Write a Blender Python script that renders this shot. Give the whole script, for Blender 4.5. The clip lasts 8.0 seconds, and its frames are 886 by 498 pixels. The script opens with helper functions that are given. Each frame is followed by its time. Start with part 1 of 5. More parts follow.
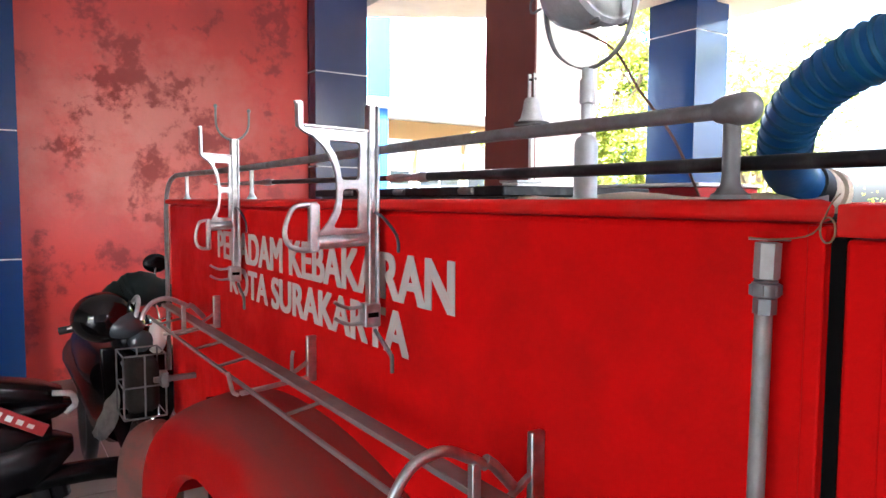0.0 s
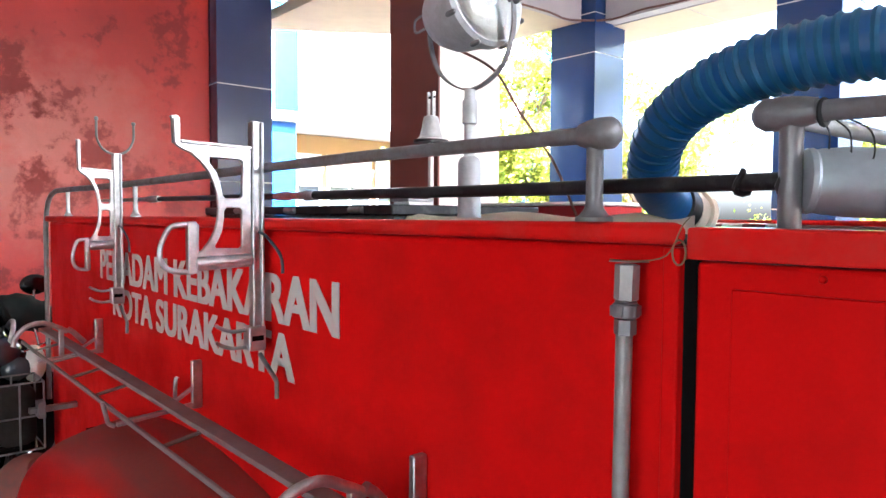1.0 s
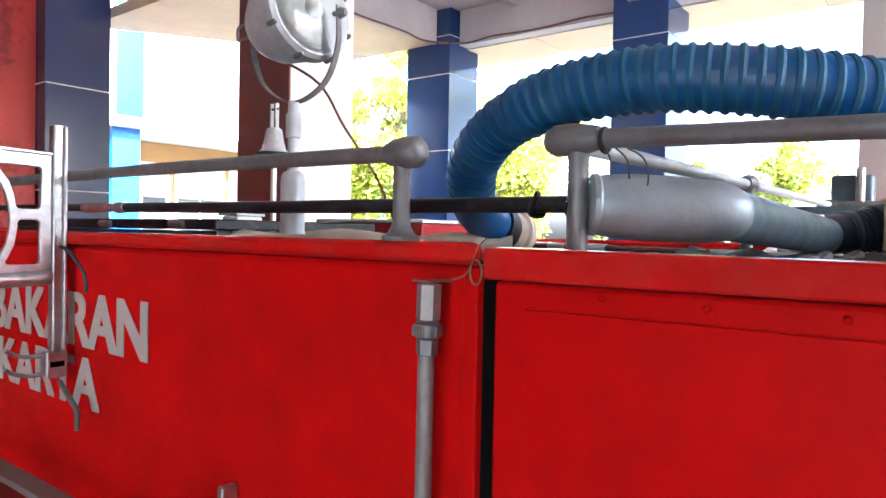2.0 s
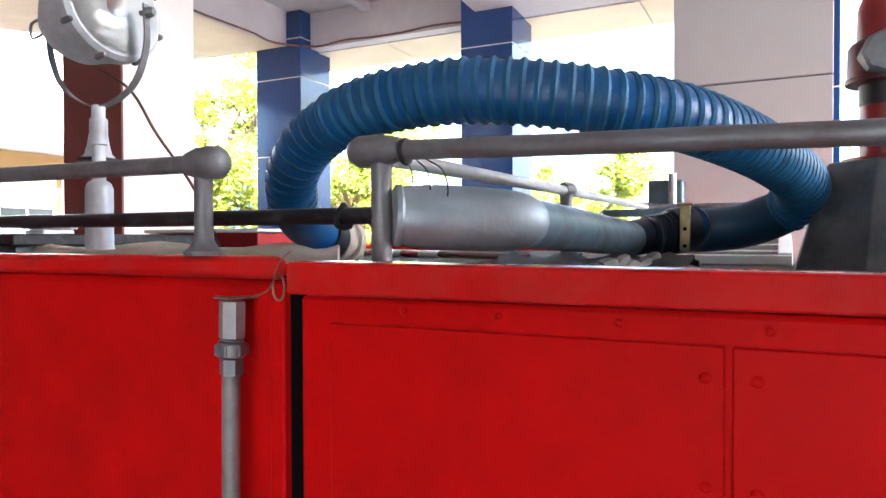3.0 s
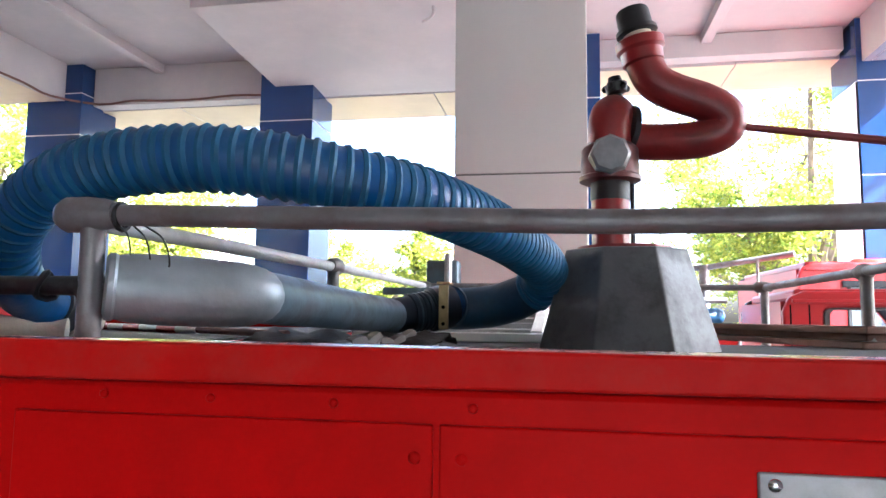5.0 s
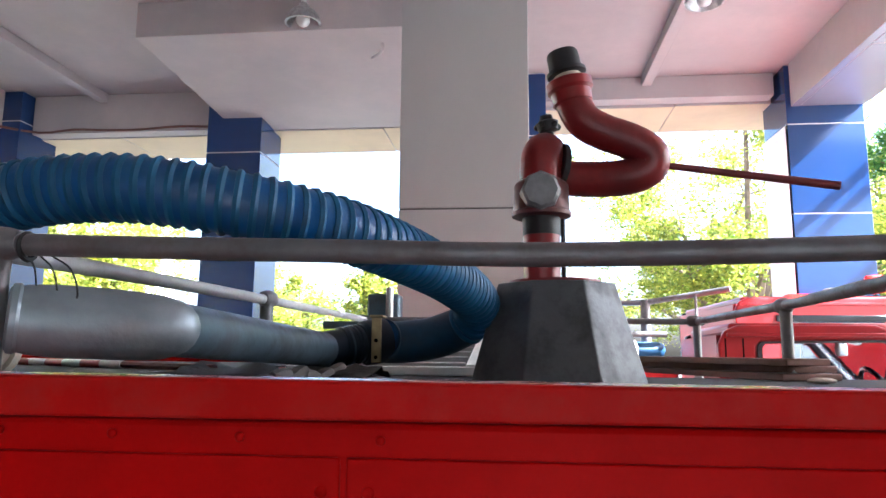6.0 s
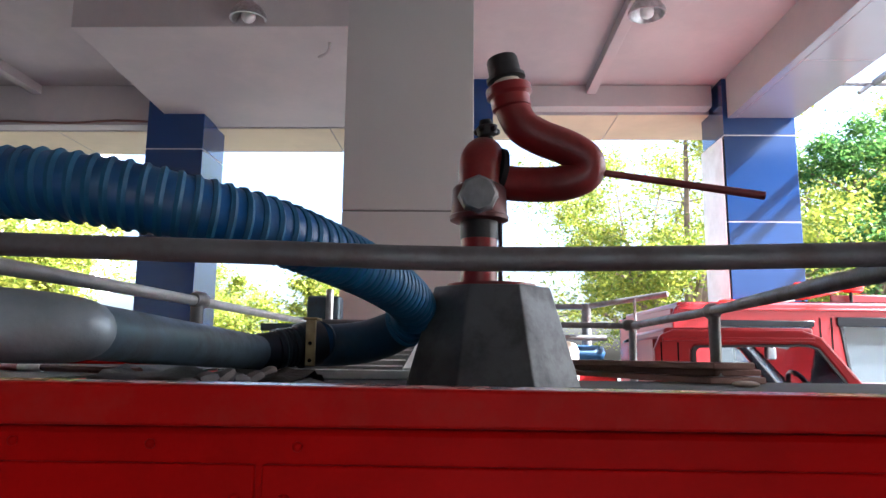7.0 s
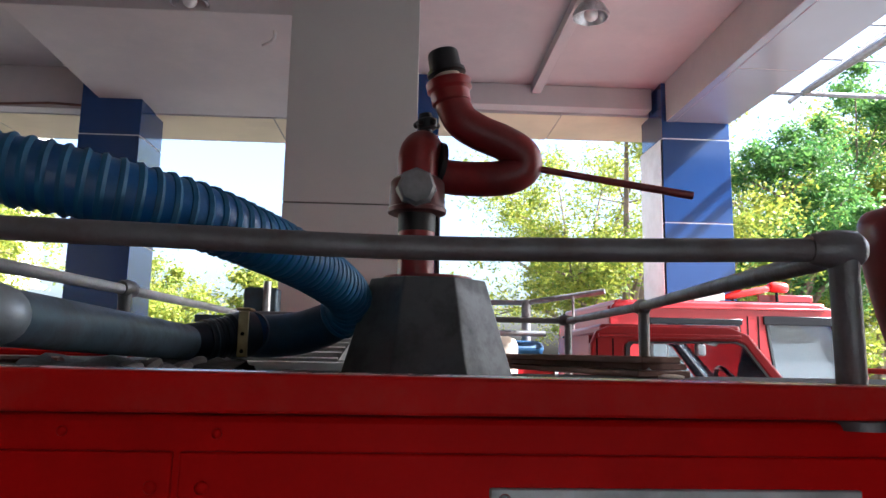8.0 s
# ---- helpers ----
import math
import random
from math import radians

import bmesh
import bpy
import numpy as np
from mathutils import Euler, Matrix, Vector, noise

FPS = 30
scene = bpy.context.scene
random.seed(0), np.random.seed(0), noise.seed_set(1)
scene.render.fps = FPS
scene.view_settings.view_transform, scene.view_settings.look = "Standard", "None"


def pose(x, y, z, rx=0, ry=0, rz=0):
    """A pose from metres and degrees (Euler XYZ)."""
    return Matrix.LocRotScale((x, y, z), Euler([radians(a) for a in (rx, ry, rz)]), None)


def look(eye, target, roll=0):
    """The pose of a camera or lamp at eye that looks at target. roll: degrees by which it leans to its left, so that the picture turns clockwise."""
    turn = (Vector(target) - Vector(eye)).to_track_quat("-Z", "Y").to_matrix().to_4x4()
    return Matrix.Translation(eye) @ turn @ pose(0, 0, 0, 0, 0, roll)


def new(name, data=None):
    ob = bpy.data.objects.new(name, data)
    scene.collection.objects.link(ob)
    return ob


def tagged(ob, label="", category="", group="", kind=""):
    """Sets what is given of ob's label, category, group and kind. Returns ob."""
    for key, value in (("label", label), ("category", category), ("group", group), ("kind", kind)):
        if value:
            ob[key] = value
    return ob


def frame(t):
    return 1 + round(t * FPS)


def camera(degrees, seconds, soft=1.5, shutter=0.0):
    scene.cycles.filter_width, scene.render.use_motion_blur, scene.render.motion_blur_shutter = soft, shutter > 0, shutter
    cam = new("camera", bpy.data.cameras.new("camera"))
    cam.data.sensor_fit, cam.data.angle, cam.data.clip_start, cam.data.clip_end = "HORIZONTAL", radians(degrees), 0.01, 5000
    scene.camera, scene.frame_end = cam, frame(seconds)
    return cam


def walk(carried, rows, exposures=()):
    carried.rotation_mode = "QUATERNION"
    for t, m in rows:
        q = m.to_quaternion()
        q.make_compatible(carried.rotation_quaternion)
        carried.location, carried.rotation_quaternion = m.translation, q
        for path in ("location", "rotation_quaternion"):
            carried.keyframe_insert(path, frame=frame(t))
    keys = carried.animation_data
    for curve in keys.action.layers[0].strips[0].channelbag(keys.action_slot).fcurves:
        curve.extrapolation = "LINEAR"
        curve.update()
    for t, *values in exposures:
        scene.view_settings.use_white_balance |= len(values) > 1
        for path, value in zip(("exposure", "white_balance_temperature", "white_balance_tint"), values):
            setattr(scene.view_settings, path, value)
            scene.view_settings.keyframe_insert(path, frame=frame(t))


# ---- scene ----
cam = camera(65.7, 8.0)
PATH = [
    (0, (0.379, 0.04, 1.798), (1.48, 1.704, 1.66), 0.3),
    (0.5, (0.406, 0.036, 1.804), (1.577, 1.653, 1.686), 0.1),
    (1, (0.438, 0.02, 1.808), (1.741, 1.534, 1.715), 0.3),
    (2.3, (0.514, -0.031, 1.814), (2.156, 1.11, 1.779), 0.8),
    (2.5, (0.518, -0.041, 1.816), (2.197, 1.046, 1.782), 0.4),
    (3, (0.549, -0.069, 1.822), (2.342, 0.818, 1.795), -0.2),
    (3.5, (0.561, -0.086, 1.821), (2.418, 0.659, 1.795), -0.6),
    (4, (0.577, -0.098, 1.822), (2.482, 0.511, 1.8), -0.2),
    (4.5, (0.59, -0.119, 1.822), (2.533, 0.348, 1.912), 0.3),
    (5, (0.59, -0.139, 1.822), (2.55, 0.207, 2.019), 0.6),
    (5.2, (0.584, -0.146, 1.822), (2.545, 0.162, 2.061), 0.9),
    (6.5, (0.592, -0.193, 1.818), (2.565, -0.049, 2.115), 0.2),
    (7, (0.595, -0.2, 1.821), (2.57, -0.144, 2.127), 0.6),
    (7.5, (0.598, -0.208, 1.82), (2.574, -0.217, 2.128), 0.7),
    (8, (0.591, -0.217, 1.814), (2.567, -0.321, 2.11), 1.0),
]
walk(cam, [(t, look(eye, target, roll)) for t, eye, target, roll in PATH], exposures=[(0, 4.8, 5550, 10), (1.0, 4.8, 5520, 10), (2.5, 4.6, 5480, 10), (3.5, 4.6, 5480, 10), (4.2, 4.6, 5470, 10), (5.0, 4.3, 5430, 10), (6.5, 3.48, 5450, 10), (8.0, 2.72, 5550, 10)])

# ---- light ----
world = bpy.data.worlds.new("sky")
scene.world = world
world.use_nodes = True
wn = world.node_tree.nodes
sky = wn.new("ShaderNodeTexSky")
sky.sky_type = "NISHITA"
sky.sun_disc = False
sky.sun_elevation = radians(40)
sky.sun_rotation = radians(194)
sky.air_density, sky.dust_density, sky.ozone_density = 0.9, 6.0, 0.6
wn["Background"].inputs["Strength"].default_value = 0.11
world.node_tree.links.new(sky.outputs[0], wn["Background"].inputs[0])
sun = new("sun", bpy.data.lights.new("sun", "SUN"))
sun.data.energy, sun.data.angle, sun.data.color = 5.0, radians(0.6), (1.0, 0.96, 0.9)
sun.matrix_world = look((-5, -20, 17.8), (0, 0, 0))


# ---- materials ----
def material(name, colour, rough=0.5, metal=0.0, vary=0.12, scale=6.0, bump=0.0, bump_scale=60.0, stain=None, stain_amount=0.5,
             stain_scale=3.0, stain_sharp=0.1, coat=0.0, per_object=0.0, spec=0.5):
    m = bpy.data.materials.new(name)
    m.use_nodes = True
    n, l = m.node_tree.nodes, m.node_tree.links
    b = n["Principled BSDF"]
    b.inputs["Roughness"].default_value = rough
    b.inputs["Metallic"].default_value = metal
    b.inputs["Coat Weight"].default_value = coat
    b.inputs["Specular IOR Level"].default_value = spec
    b.inputs["Coat Roughness"].default_value = 0.12
    tc = n.new("ShaderNodeTexCoord")
    big = n.new("ShaderNodeTexNoise")
    big.inputs["Scale"].default_value = scale
    big.inputs["Detail"].default_value = 6
    l.new(tc.outputs["Object"], big.inputs["Vector"])
    ramp = n.new("ShaderNodeValToRGB")
    lo = [c * (1 - vary) for c in colour]
    hi = [min(1, c * (1 + vary)) for c in colour]
    ramp.color_ramp.elements[0].position, ramp.color_ramp.elements[1].position = 0.3, 0.7
    ramp.color_ramp.elements[0].color, ramp.color_ramp.elements[1].color = (*lo, 1), (*hi, 1)
    l.new(big.outputs["Fac"], ramp.inputs["Fac"])
    out = ramp.outputs["Color"]
    if stain:
        s = n.new("ShaderNodeTexNoise")
        s.inputs["Scale"].default_value = stain_scale
        s.inputs["Detail"].default_value = 9
        s.inputs["Roughness"].default_value = 0.68
        l.new(tc.outputs["Object"], s.inputs["Vector"])
        r = n.new("ShaderNodeValToRGB")
        r.color_ramp.elements[0].position = 0.55 - stain_sharp
        r.color_ramp.elements[1].position = 0.55 + stain_sharp
        r.color_ramp.elements[0].color = (0, 0, 0, 1)
        r.color_ramp.elements[1].color = (stain_amount,) * 3 + (1,)
        l.new(s.outputs["Fac"], r.inputs["Fac"])
        mix = n.new("ShaderNodeMix")
        mix.data_type = "RGBA"
        l.new(r.outputs["Color"], mix.inputs[0])
        l.new(out, mix.inputs[6])
        mix.inputs[7].default_value = (*stain, 1)
        out = mix.outputs[2]
        rr = n.new("ShaderNodeMapRange")
        rr.inputs["To Min"].default_value, rr.inputs["To Max"].default_value = rough, min(1, rough + 0.3)
        l.new(r.outputs["Color"], rr.inputs["Value"])
        l.new(rr.outputs[0], b.inputs["Roughness"])
    if per_object:
        oi = n.new("ShaderNodeObjectInfo")
        hs = n.new("ShaderNodeHueSaturation")
        mr = n.new("ShaderNodeMapRange")
        mr.inputs["To Min"].default_value, mr.inputs["To Max"].default_value = 1 - per_object, 1 + per_object
        l.new(oi.outputs["Random"], mr.inputs["Value"])
        l.new(mr.outputs[0], hs.inputs["Value"])
        l.new(out, hs.inputs["Color"])
        out = hs.outputs["Color"]
    l.new(out, b.inputs["Base Color"])
    if bump:
        f = n.new("ShaderNodeTexNoise")
        f.inputs["Scale"].default_value = bump_scale
        f.inputs["Detail"].default_value = 4
        l.new(tc.outputs["Object"], f.inputs["Vector"])
        bp = n.new("ShaderNodeBump")
        bp.inputs["Strength"].default_value = bump
        bp.inputs["Distance"].default_value = 0.01
        l.new(f.outputs["Fac"], bp.inputs["Height"])
        l.new(bp.outputs["Normal"], b.inputs["Normal"])
    return m


def dusty_material(name, colour, dust, rough):
    """Paint with dust that has settled on what faces up."""
    m = material(name, colour, rough, vary=0.12, scale=3, bump=0.05, bump_scale=60, spec=0.15)
    n, l = m.node_tree.nodes, m.node_tree.links
    b = n["Principled BSDF"]
    paint = b.inputs["Base Color"].links[0].from_socket
    geo, sep, fall, noise, add, mix = (n.new("ShaderNodeNewGeometry"), n.new("ShaderNodeSeparateXYZ"), n.new("ShaderNodeMapRange"), n.new("ShaderNodeTexNoise"), n.new("ShaderNodeMath"), n.new("ShaderNodeMix"))
    l.new(geo.outputs["Normal"], sep.inputs[0])
    noise.inputs["Scale"].default_value, noise.inputs["Detail"].default_value = 5.0, 8
    add.operation = "ADD"
    l.new(sep.outputs["Z"], add.inputs[0])
    l.new(noise.outputs["Fac"], add.inputs[1])
    fall.inputs["From Min"].default_value, fall.inputs["From Max"].default_value = 0.95, 1.55
    fall.inputs["To Max"].default_value = 0.8
    l.new(add.outputs[0], fall.inputs["Value"])
    mix.data_type = "RGBA"
    l.new(fall.outputs[0], mix.inputs[0])
    l.new(paint, mix.inputs[6])
    mix.inputs[7].default_value = (*dust, 1)
    l.new(mix.outputs[2], b.inputs["Base Color"])
    return m


def pale_patch(m, centre, size, colour, amount):
    """A paler patch with a ragged rim, under the wall's dark peeling spots."""
    n, l = m.node_tree.nodes, m.node_tree.links
    top = n["Principled BSDF"].inputs["Base Color"].links[0].from_node
    paint = top.inputs[6].links[0].from_socket
    tc, mp, ln, noise, sub, fall, mix = (n.new("ShaderNodeTexCoord"), n.new("ShaderNodeVectorMath"), n.new("ShaderNodeVectorMath"), n.new("ShaderNodeTexNoise"), n.new("ShaderNodeMath"), n.new("ShaderNodeMapRange"), n.new("ShaderNodeMix"))
    mp.operation = "SUBTRACT"
    mp.inputs[1].default_value = centre
    div = n.new("ShaderNodeVectorMath")
    div.operation = "DIVIDE"
    div.inputs[1].default_value = size
    ln.operation = "LENGTH"
    l.new(tc.outputs["Object"], mp.inputs[0])
    l.new(mp.outputs[0], div.inputs[0])
    l.new(div.outputs[0], ln.inputs[0])
    noise.inputs["Scale"].default_value, noise.inputs["Detail"].default_value, noise.inputs["Roughness"].default_value = 1.9, 9, 0.62
    l.new(tc.outputs["Object"], noise.inputs["Vector"])
    sub.operation = "MULTIPLY_ADD"
    sub.inputs[1].default_value = 2.6
    l.new(noise.outputs["Fac"], sub.inputs[0])
    neg = n.new("ShaderNodeMath")
    neg.operation = "MULTIPLY"
    neg.inputs[1].default_value = -1.0
    l.new(ln.outputs["Value"], neg.inputs[0])
    l.new(neg.outputs[0], sub.inputs[2])
    fall.inputs["From Min"].default_value, fall.inputs["From Max"].default_value = 0.25, 1.0
    fall.inputs["To Max"].default_value = amount
    l.new(sub.outputs[0], fall.inputs["Value"])
    mix.data_type = "RGBA"
    l.new(fall.outputs[0], mix.inputs[0])
    l.new(paint, mix.inputs[6])
    mix.inputs[7].default_value = (*colour, 1)
    l.new(mix.outputs[2], top.inputs[6])


def leaf_material(name, colour, other):
    m = bpy.data.materials.new(name)
    m.use_nodes = True
    n, l = m.node_tree.nodes, m.node_tree.links
    b = n["Principled BSDF"]
    b.inputs["Roughness"].default_value = 0.5
    g = n.new("ShaderNodeNewGeometry")
    r = n.new("ShaderNodeValToRGB")
    r.color_ramp.elements[0].color, r.color_ramp.elements[1].color = (*colour, 1), (*other, 1)
    l.new(g.outputs["Random Per Island"], r.inputs["Fac"])
    l.new(r.outputs["Color"], b.inputs["Base Color"])
    t = n.new("ShaderNodeBsdfTranslucent")
    l.new(r.outputs["Color"], t.inputs["Color"])
    mix = n.new("ShaderNodeMixShader")
    mix.inputs[0].default_value = 0.5
    l.new(b.outputs[0], mix.inputs[1])
    l.new(t.outputs[0], mix.inputs[2])
    l.new(mix.outputs[0], n["Material Output"].inputs["Surface"])
    return m


def glass_material(name, tint, rough=0.02, dust=0.0):
    """Thin glass: clear, with a gloss that follows Fresnel, and an even film (dust) standing in for reflected sky."""
    m = bpy.data.materials.new(name)
    m.use_nodes = True
    n, l = m.node_tree.nodes, m.node_tree.links
    clear, gloss, mix, fr = n.new("ShaderNodeBsdfTransparent"), n.new("ShaderNodeBsdfGlossy"), n.new("ShaderNodeMixShader"), n.new("ShaderNodeFresnel")
    clear.inputs["Color"].default_value = (*tint, 1)
    gloss.inputs["Roughness"].default_value = rough
    fr.inputs["IOR"].default_value = 1.6
    l.new(fr.outputs[0], mix.inputs[0])
    film, dusty = n.new("ShaderNodeBsdfDiffuse"), n.new("ShaderNodeMixShader")
    film.inputs["Color"].default_value = (0.6, 0.68, 0.72, 1)
    dusty.inputs[0].default_value = dust
    l.new(clear.outputs[0], dusty.inputs[1])
    l.new(film.outputs[0], dusty.inputs[2])
    l.new(dusty.outputs[0], mix.inputs[1])
    l.new(gloss.outputs[0], mix.inputs[2])
    l.new(mix.outputs[0], n["Material Output"].inputs["Surface"])
    return m


RED = material("red_enamel", (0.62, 0.004, 0.0032), 0.32, vary=0.09, scale=2.2, bump=0.06, bump_scale=8, stain=(0.34, 0.009, 0.007), stain_amount=0.4, stain_scale=4, spec=0.03)
RED_LIP = material("red_lip_paint", (0.56, 0.008, 0.006), 0.42, vary=0.1, scale=8, bump=0.08, bump_scale=30, stain=(0.45, 0.05, 0.04), stain_amount=0.35, stain_scale=12, spec=0.07)
LIP_GLOSS = material("lip_glint_paint", (0.5, 0.06, 0.05), 0.22, vary=0.15, scale=12, bump=0.05, bump_scale=30, stain=(0.5, 0.3, 0.27), stain_amount=0.5, stain_scale=20)
RED_DUSTY = dusty_material("dusty_red_paint", (0.45, 0.006, 0.005), (0.17, 0.06, 0.05), 0.45)
SKIRT_DUST = material("dust_caked_paint", (0.15, 0.075, 0.062), 0.8, vary=0.2, scale=6, bump=0.2, bump_scale=60, stain=(0.3, 0.03, 0.025), stain_amount=0.5, stain_scale=3, spec=0.2)
RED_MON = material("red_monitor_paint", (0.21, 0.011, 0.012), 0.36, vary=0.16, scale=9, bump=0.08, bump_scale=40, stain=(0.1, 0.007, 0.007), stain_amount=0.6, stain_scale=8, coat=0.05)
MON_COLLAR = material("grimy_collar_paint", (0.1, 0.018, 0.018), 0.4, metal=0.2, vary=0.25, scale=14, bump=0.1, bump_scale=50, stain=(0.08, 0.075, 0.075), stain_amount=0.6, stain_scale=14)
# Darker copy of the cab red; the near cab's shade is in the colour.
RED_CAB_SHADED = material("shaded_red_cab_paint", (0.22, 0.008, 0.01), 0.35, vary=0.1, scale=2, spec=0.3)
RED_CAB = material("red_cab_paint", (0.34, 0.014, 0.018), 0.3, vary=0.06, scale=2, coat=0.15)
RED_WALL = material("red_wall_paint", (0.4, 0.022, 0.016), 0.38, vary=0.22, scale=1.1, bump=0.15, bump_scale=25, stain=(0.17, 0.01, 0.01), stain_amount=0.8, stain_scale=2.1, stain_sharp=0.035)
pale_patch(RED_WALL, (1.75, 7.75, 2.5), (1.5, 1.0, 0.95), (0.42, 0.1, 0.075), 0.65)
# Near-black that stands in for the shade inside gaps, slots and openings.
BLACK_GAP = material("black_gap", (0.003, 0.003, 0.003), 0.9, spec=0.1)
PIPE_GREY = material("dull_grey_pipe_paint", (0.3, 0.29, 0.28), 0.5, metal=0.3, vary=0.15, scale=25, bump=0.1, bump_scale=110, stain=(0.17, 0.15, 0.14), stain_amount=0.5, stain_scale=16)
GREY_PIPE = material("grey_rail_paint", (0.178, 0.177, 0.182), 0.42, metal=0.35, vary=0.15, scale=25, bump=0.12, bump_scale=120, stain=(0.14, 0.1, 0.085), stain_amount=0.6, stain_scale=18)
ALU = material("cast_aluminium", (0.5, 0.5, 0.51), 0.3, metal=0.88, vary=0.2, scale=30, bump=0.1, bump_scale=150, stain=(0.3, 0.28, 0.26), stain_amount=0.5, stain_scale=25)
ALU_PAINT = material("silver_paint", (0.48, 0.49, 0.5), 0.45, metal=0.4, vary=0.1, scale=20, bump=0.1, bump_scale=90, stain=(0.3, 0.29, 0.27), stain_amount=0.5, stain_scale=15)
NOZZLE = material("nozzle_aluminium", (0.25, 0.285, 0.305), 0.46, metal=0.45, vary=0.3, scale=14, bump=0.1, bump_scale=70, stain=(0.26, 0.26, 0.26), stain_amount=0.6, stain_scale=12)
TAPER = material("taper_metal", (0.085, 0.125, 0.16), 0.42, metal=0.5, vary=0.25, scale=9, bump=0.06, bump_scale=40, stain=(0.09, 0.09, 0.09), stain_amount=0.7, stain_scale=14)
HOSE = material("blue_hose_rubber", (0.004, 0.075, 0.235), 0.38, vary=0.2, scale=14, bump=0.08, bump_scale=80, stain=(0.03, 0.1, 0.17), stain_amount=0.5, stain_scale=16)
HOSE_DULL = material("dull_hose_rubber", (0.006, 0.06, 0.14), 0.6, vary=0.25, scale=18, bump=0.1, bump_scale=70, stain=(0.03, 0.05, 0.06), stain_amount=0.6, stain_scale=20, spec=0.25)
HOSE_RIB = material("hose_spiral_rib", (0.018, 0.1, 0.2), 0.5, vary=0.2, scale=30, spec=0.35)
HOSE_SLEEVE = material("hose_sleeve_rubber", (0.006, 0.045, 0.095), 0.4, vary=0.25, scale=16, bump=0.1, bump_scale=60, stain=(0.03, 0.035, 0.04), stain_amount=0.4, stain_scale=18)
CUFF = material("navy_cuff_rubber", (0.006, 0.014, 0.028), 0.4, vary=0.25, scale=20, bump=0.1, bump_scale=60)
RUBBER = material("black_rubber", (0.008, 0.008, 0.009), 0.55, vary=0.3, scale=30, bump=0.1)
POLE_BLACK = material("black_pole_paint", (0.007, 0.007, 0.009), 0.38, vary=0.3, scale=20, spec=0.35, stain=(0.06, 0.06, 0.06), stain_amount=0.5, stain_scale=22, stain_sharp=0.05)
LADDER = material("ladder_grey_paint", (0.2, 0.17, 0.165), 0.55, metal=0.1, vary=0.15, scale=20, bump=0.1, bump_scale=100, stain=(0.2, 0.12, 0.1), stain_amount=0.5, stain_scale=10)
HEX = material("worn_grey_metal", (0.2, 0.2, 0.205), 0.5, metal=0.4, vary=0.2, scale=40, bump=0.1)
WIRE = material("rusty_wire", (0.22, 0.15, 0.08), 0.5, metal=0.5, vary=0.2, scale=60)
FITTING = material("rusty_fitting_metal", (0.07, 0.06, 0.055), 0.65, metal=0.2, vary=0.3, scale=40, bump=0.15, bump_scale=90)
BAG = material("clouded_plastic", (0.36, 0.35, 0.32), 0.4, vary=0.25, scale=20)
BRASS = material("brass", (0.42, 0.32, 0.17), 0.42, metal=0.7, vary=0.2, scale=40, stain=(0.25, 0.18, 0.08), stain_amount=0.5, stain_scale=30)
STEEL_DARK = material("pedestal_steel", (0.1, 0.106, 0.11), 0.5, metal=0.3, vary=0.2, scale=9, bump=0.1, bump_scale=50, stain=(0.05, 0.05, 0.05), stain_amount=0.7, stain_scale=14)
DECK = material("deck_plate", (0.032, 0.028, 0.026), 0.85, metal=0.1, vary=0.2, scale=8, bump=0.2, bump_scale=100)
BEIGE = material("beige_canvas", (0.6, 0.52, 0.42), 0.8, vary=0.12, scale=10, bump=0.2, bump_scale=150)
WHITE = material("white_paint", (0.78, 0.78, 0.76), 0.5, vary=0.05, scale=10, stain=(0.5, 0.48, 0.44), stain_amount=0.4)
LETTER = material("letter_paint", (0.52, 0.48, 0.45), 0.55, vary=0.08, scale=30, stain=(0.55, 0.3, 0.26), stain_amount=0.35, stain_scale=30)
PLASTER = material("white_plaster", (0.41, 0.38, 0.375), 0.75, vary=0.05, scale=1.2, bump=0.1, bump_scale=40, stain=(0.55, 0.5, 0.47), stain_amount=0.35, stain_scale=1.5)
PIER_GREY = material("grey_pier_panel", (0.39, 0.38, 0.37), 0.45, vary=0.05, scale=1.5, bump=0.03, bump_scale=20, stain=(0.45, 0.42, 0.4), stain_amount=0.3, stain_scale=1.2)
MAROON = material("maroon_panel", (0.16, 0.055, 0.045), 0.55, vary=0.12, scale=3, bump=0.05)
BLUE_PANEL = material("blue_panel", (0.01, 0.036, 0.125), 0.12, vary=0.08, scale=2, coat=0.15, per_object=0.08, spec=0.45)
NAVY_PANEL = material("navy_panel", (0.03, 0.04, 0.1), 0.24, vary=0.08, scale=2, coat=0.3, per_object=0.08)
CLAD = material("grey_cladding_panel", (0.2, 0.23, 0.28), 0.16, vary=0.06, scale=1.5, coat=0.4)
JOINT_GREY = material("grey_joint", (0.12, 0.115, 0.11), 0.8)
JOINT = material("joint_sealant", (0.6, 0.6, 0.6), 0.7)
FLOOR = material("floor_tile", (0.13, 0.11, 0.095), 0.35, vary=0.1, scale=2, stain=(0.17, 0.14, 0.12), stain_amount=0.5, stain_scale=2, per_object=0.06)
GROUND = material("yard_paving", (0.1, 0.097, 0.092), 0.85, vary=0.15, scale=0.6, bump=0.2, bump_scale=20, stain=(0.2, 0.19, 0.17), stain_amount=0.5, stain_scale=0.5)
BARK = material("bark", (0.16, 0.115, 0.08), 0.9, vary=0.3, scale=6, bump=0.5, bump_scale=25)
LEAF_A = leaf_material("leaf_yellow_green", (0.1, 0.165, 0.015), (0.37, 0.36, 0.045))
LEAF_B = leaf_material("leaf_green", (0.03, 0.115, 0.026), (0.15, 0.27, 0.055))
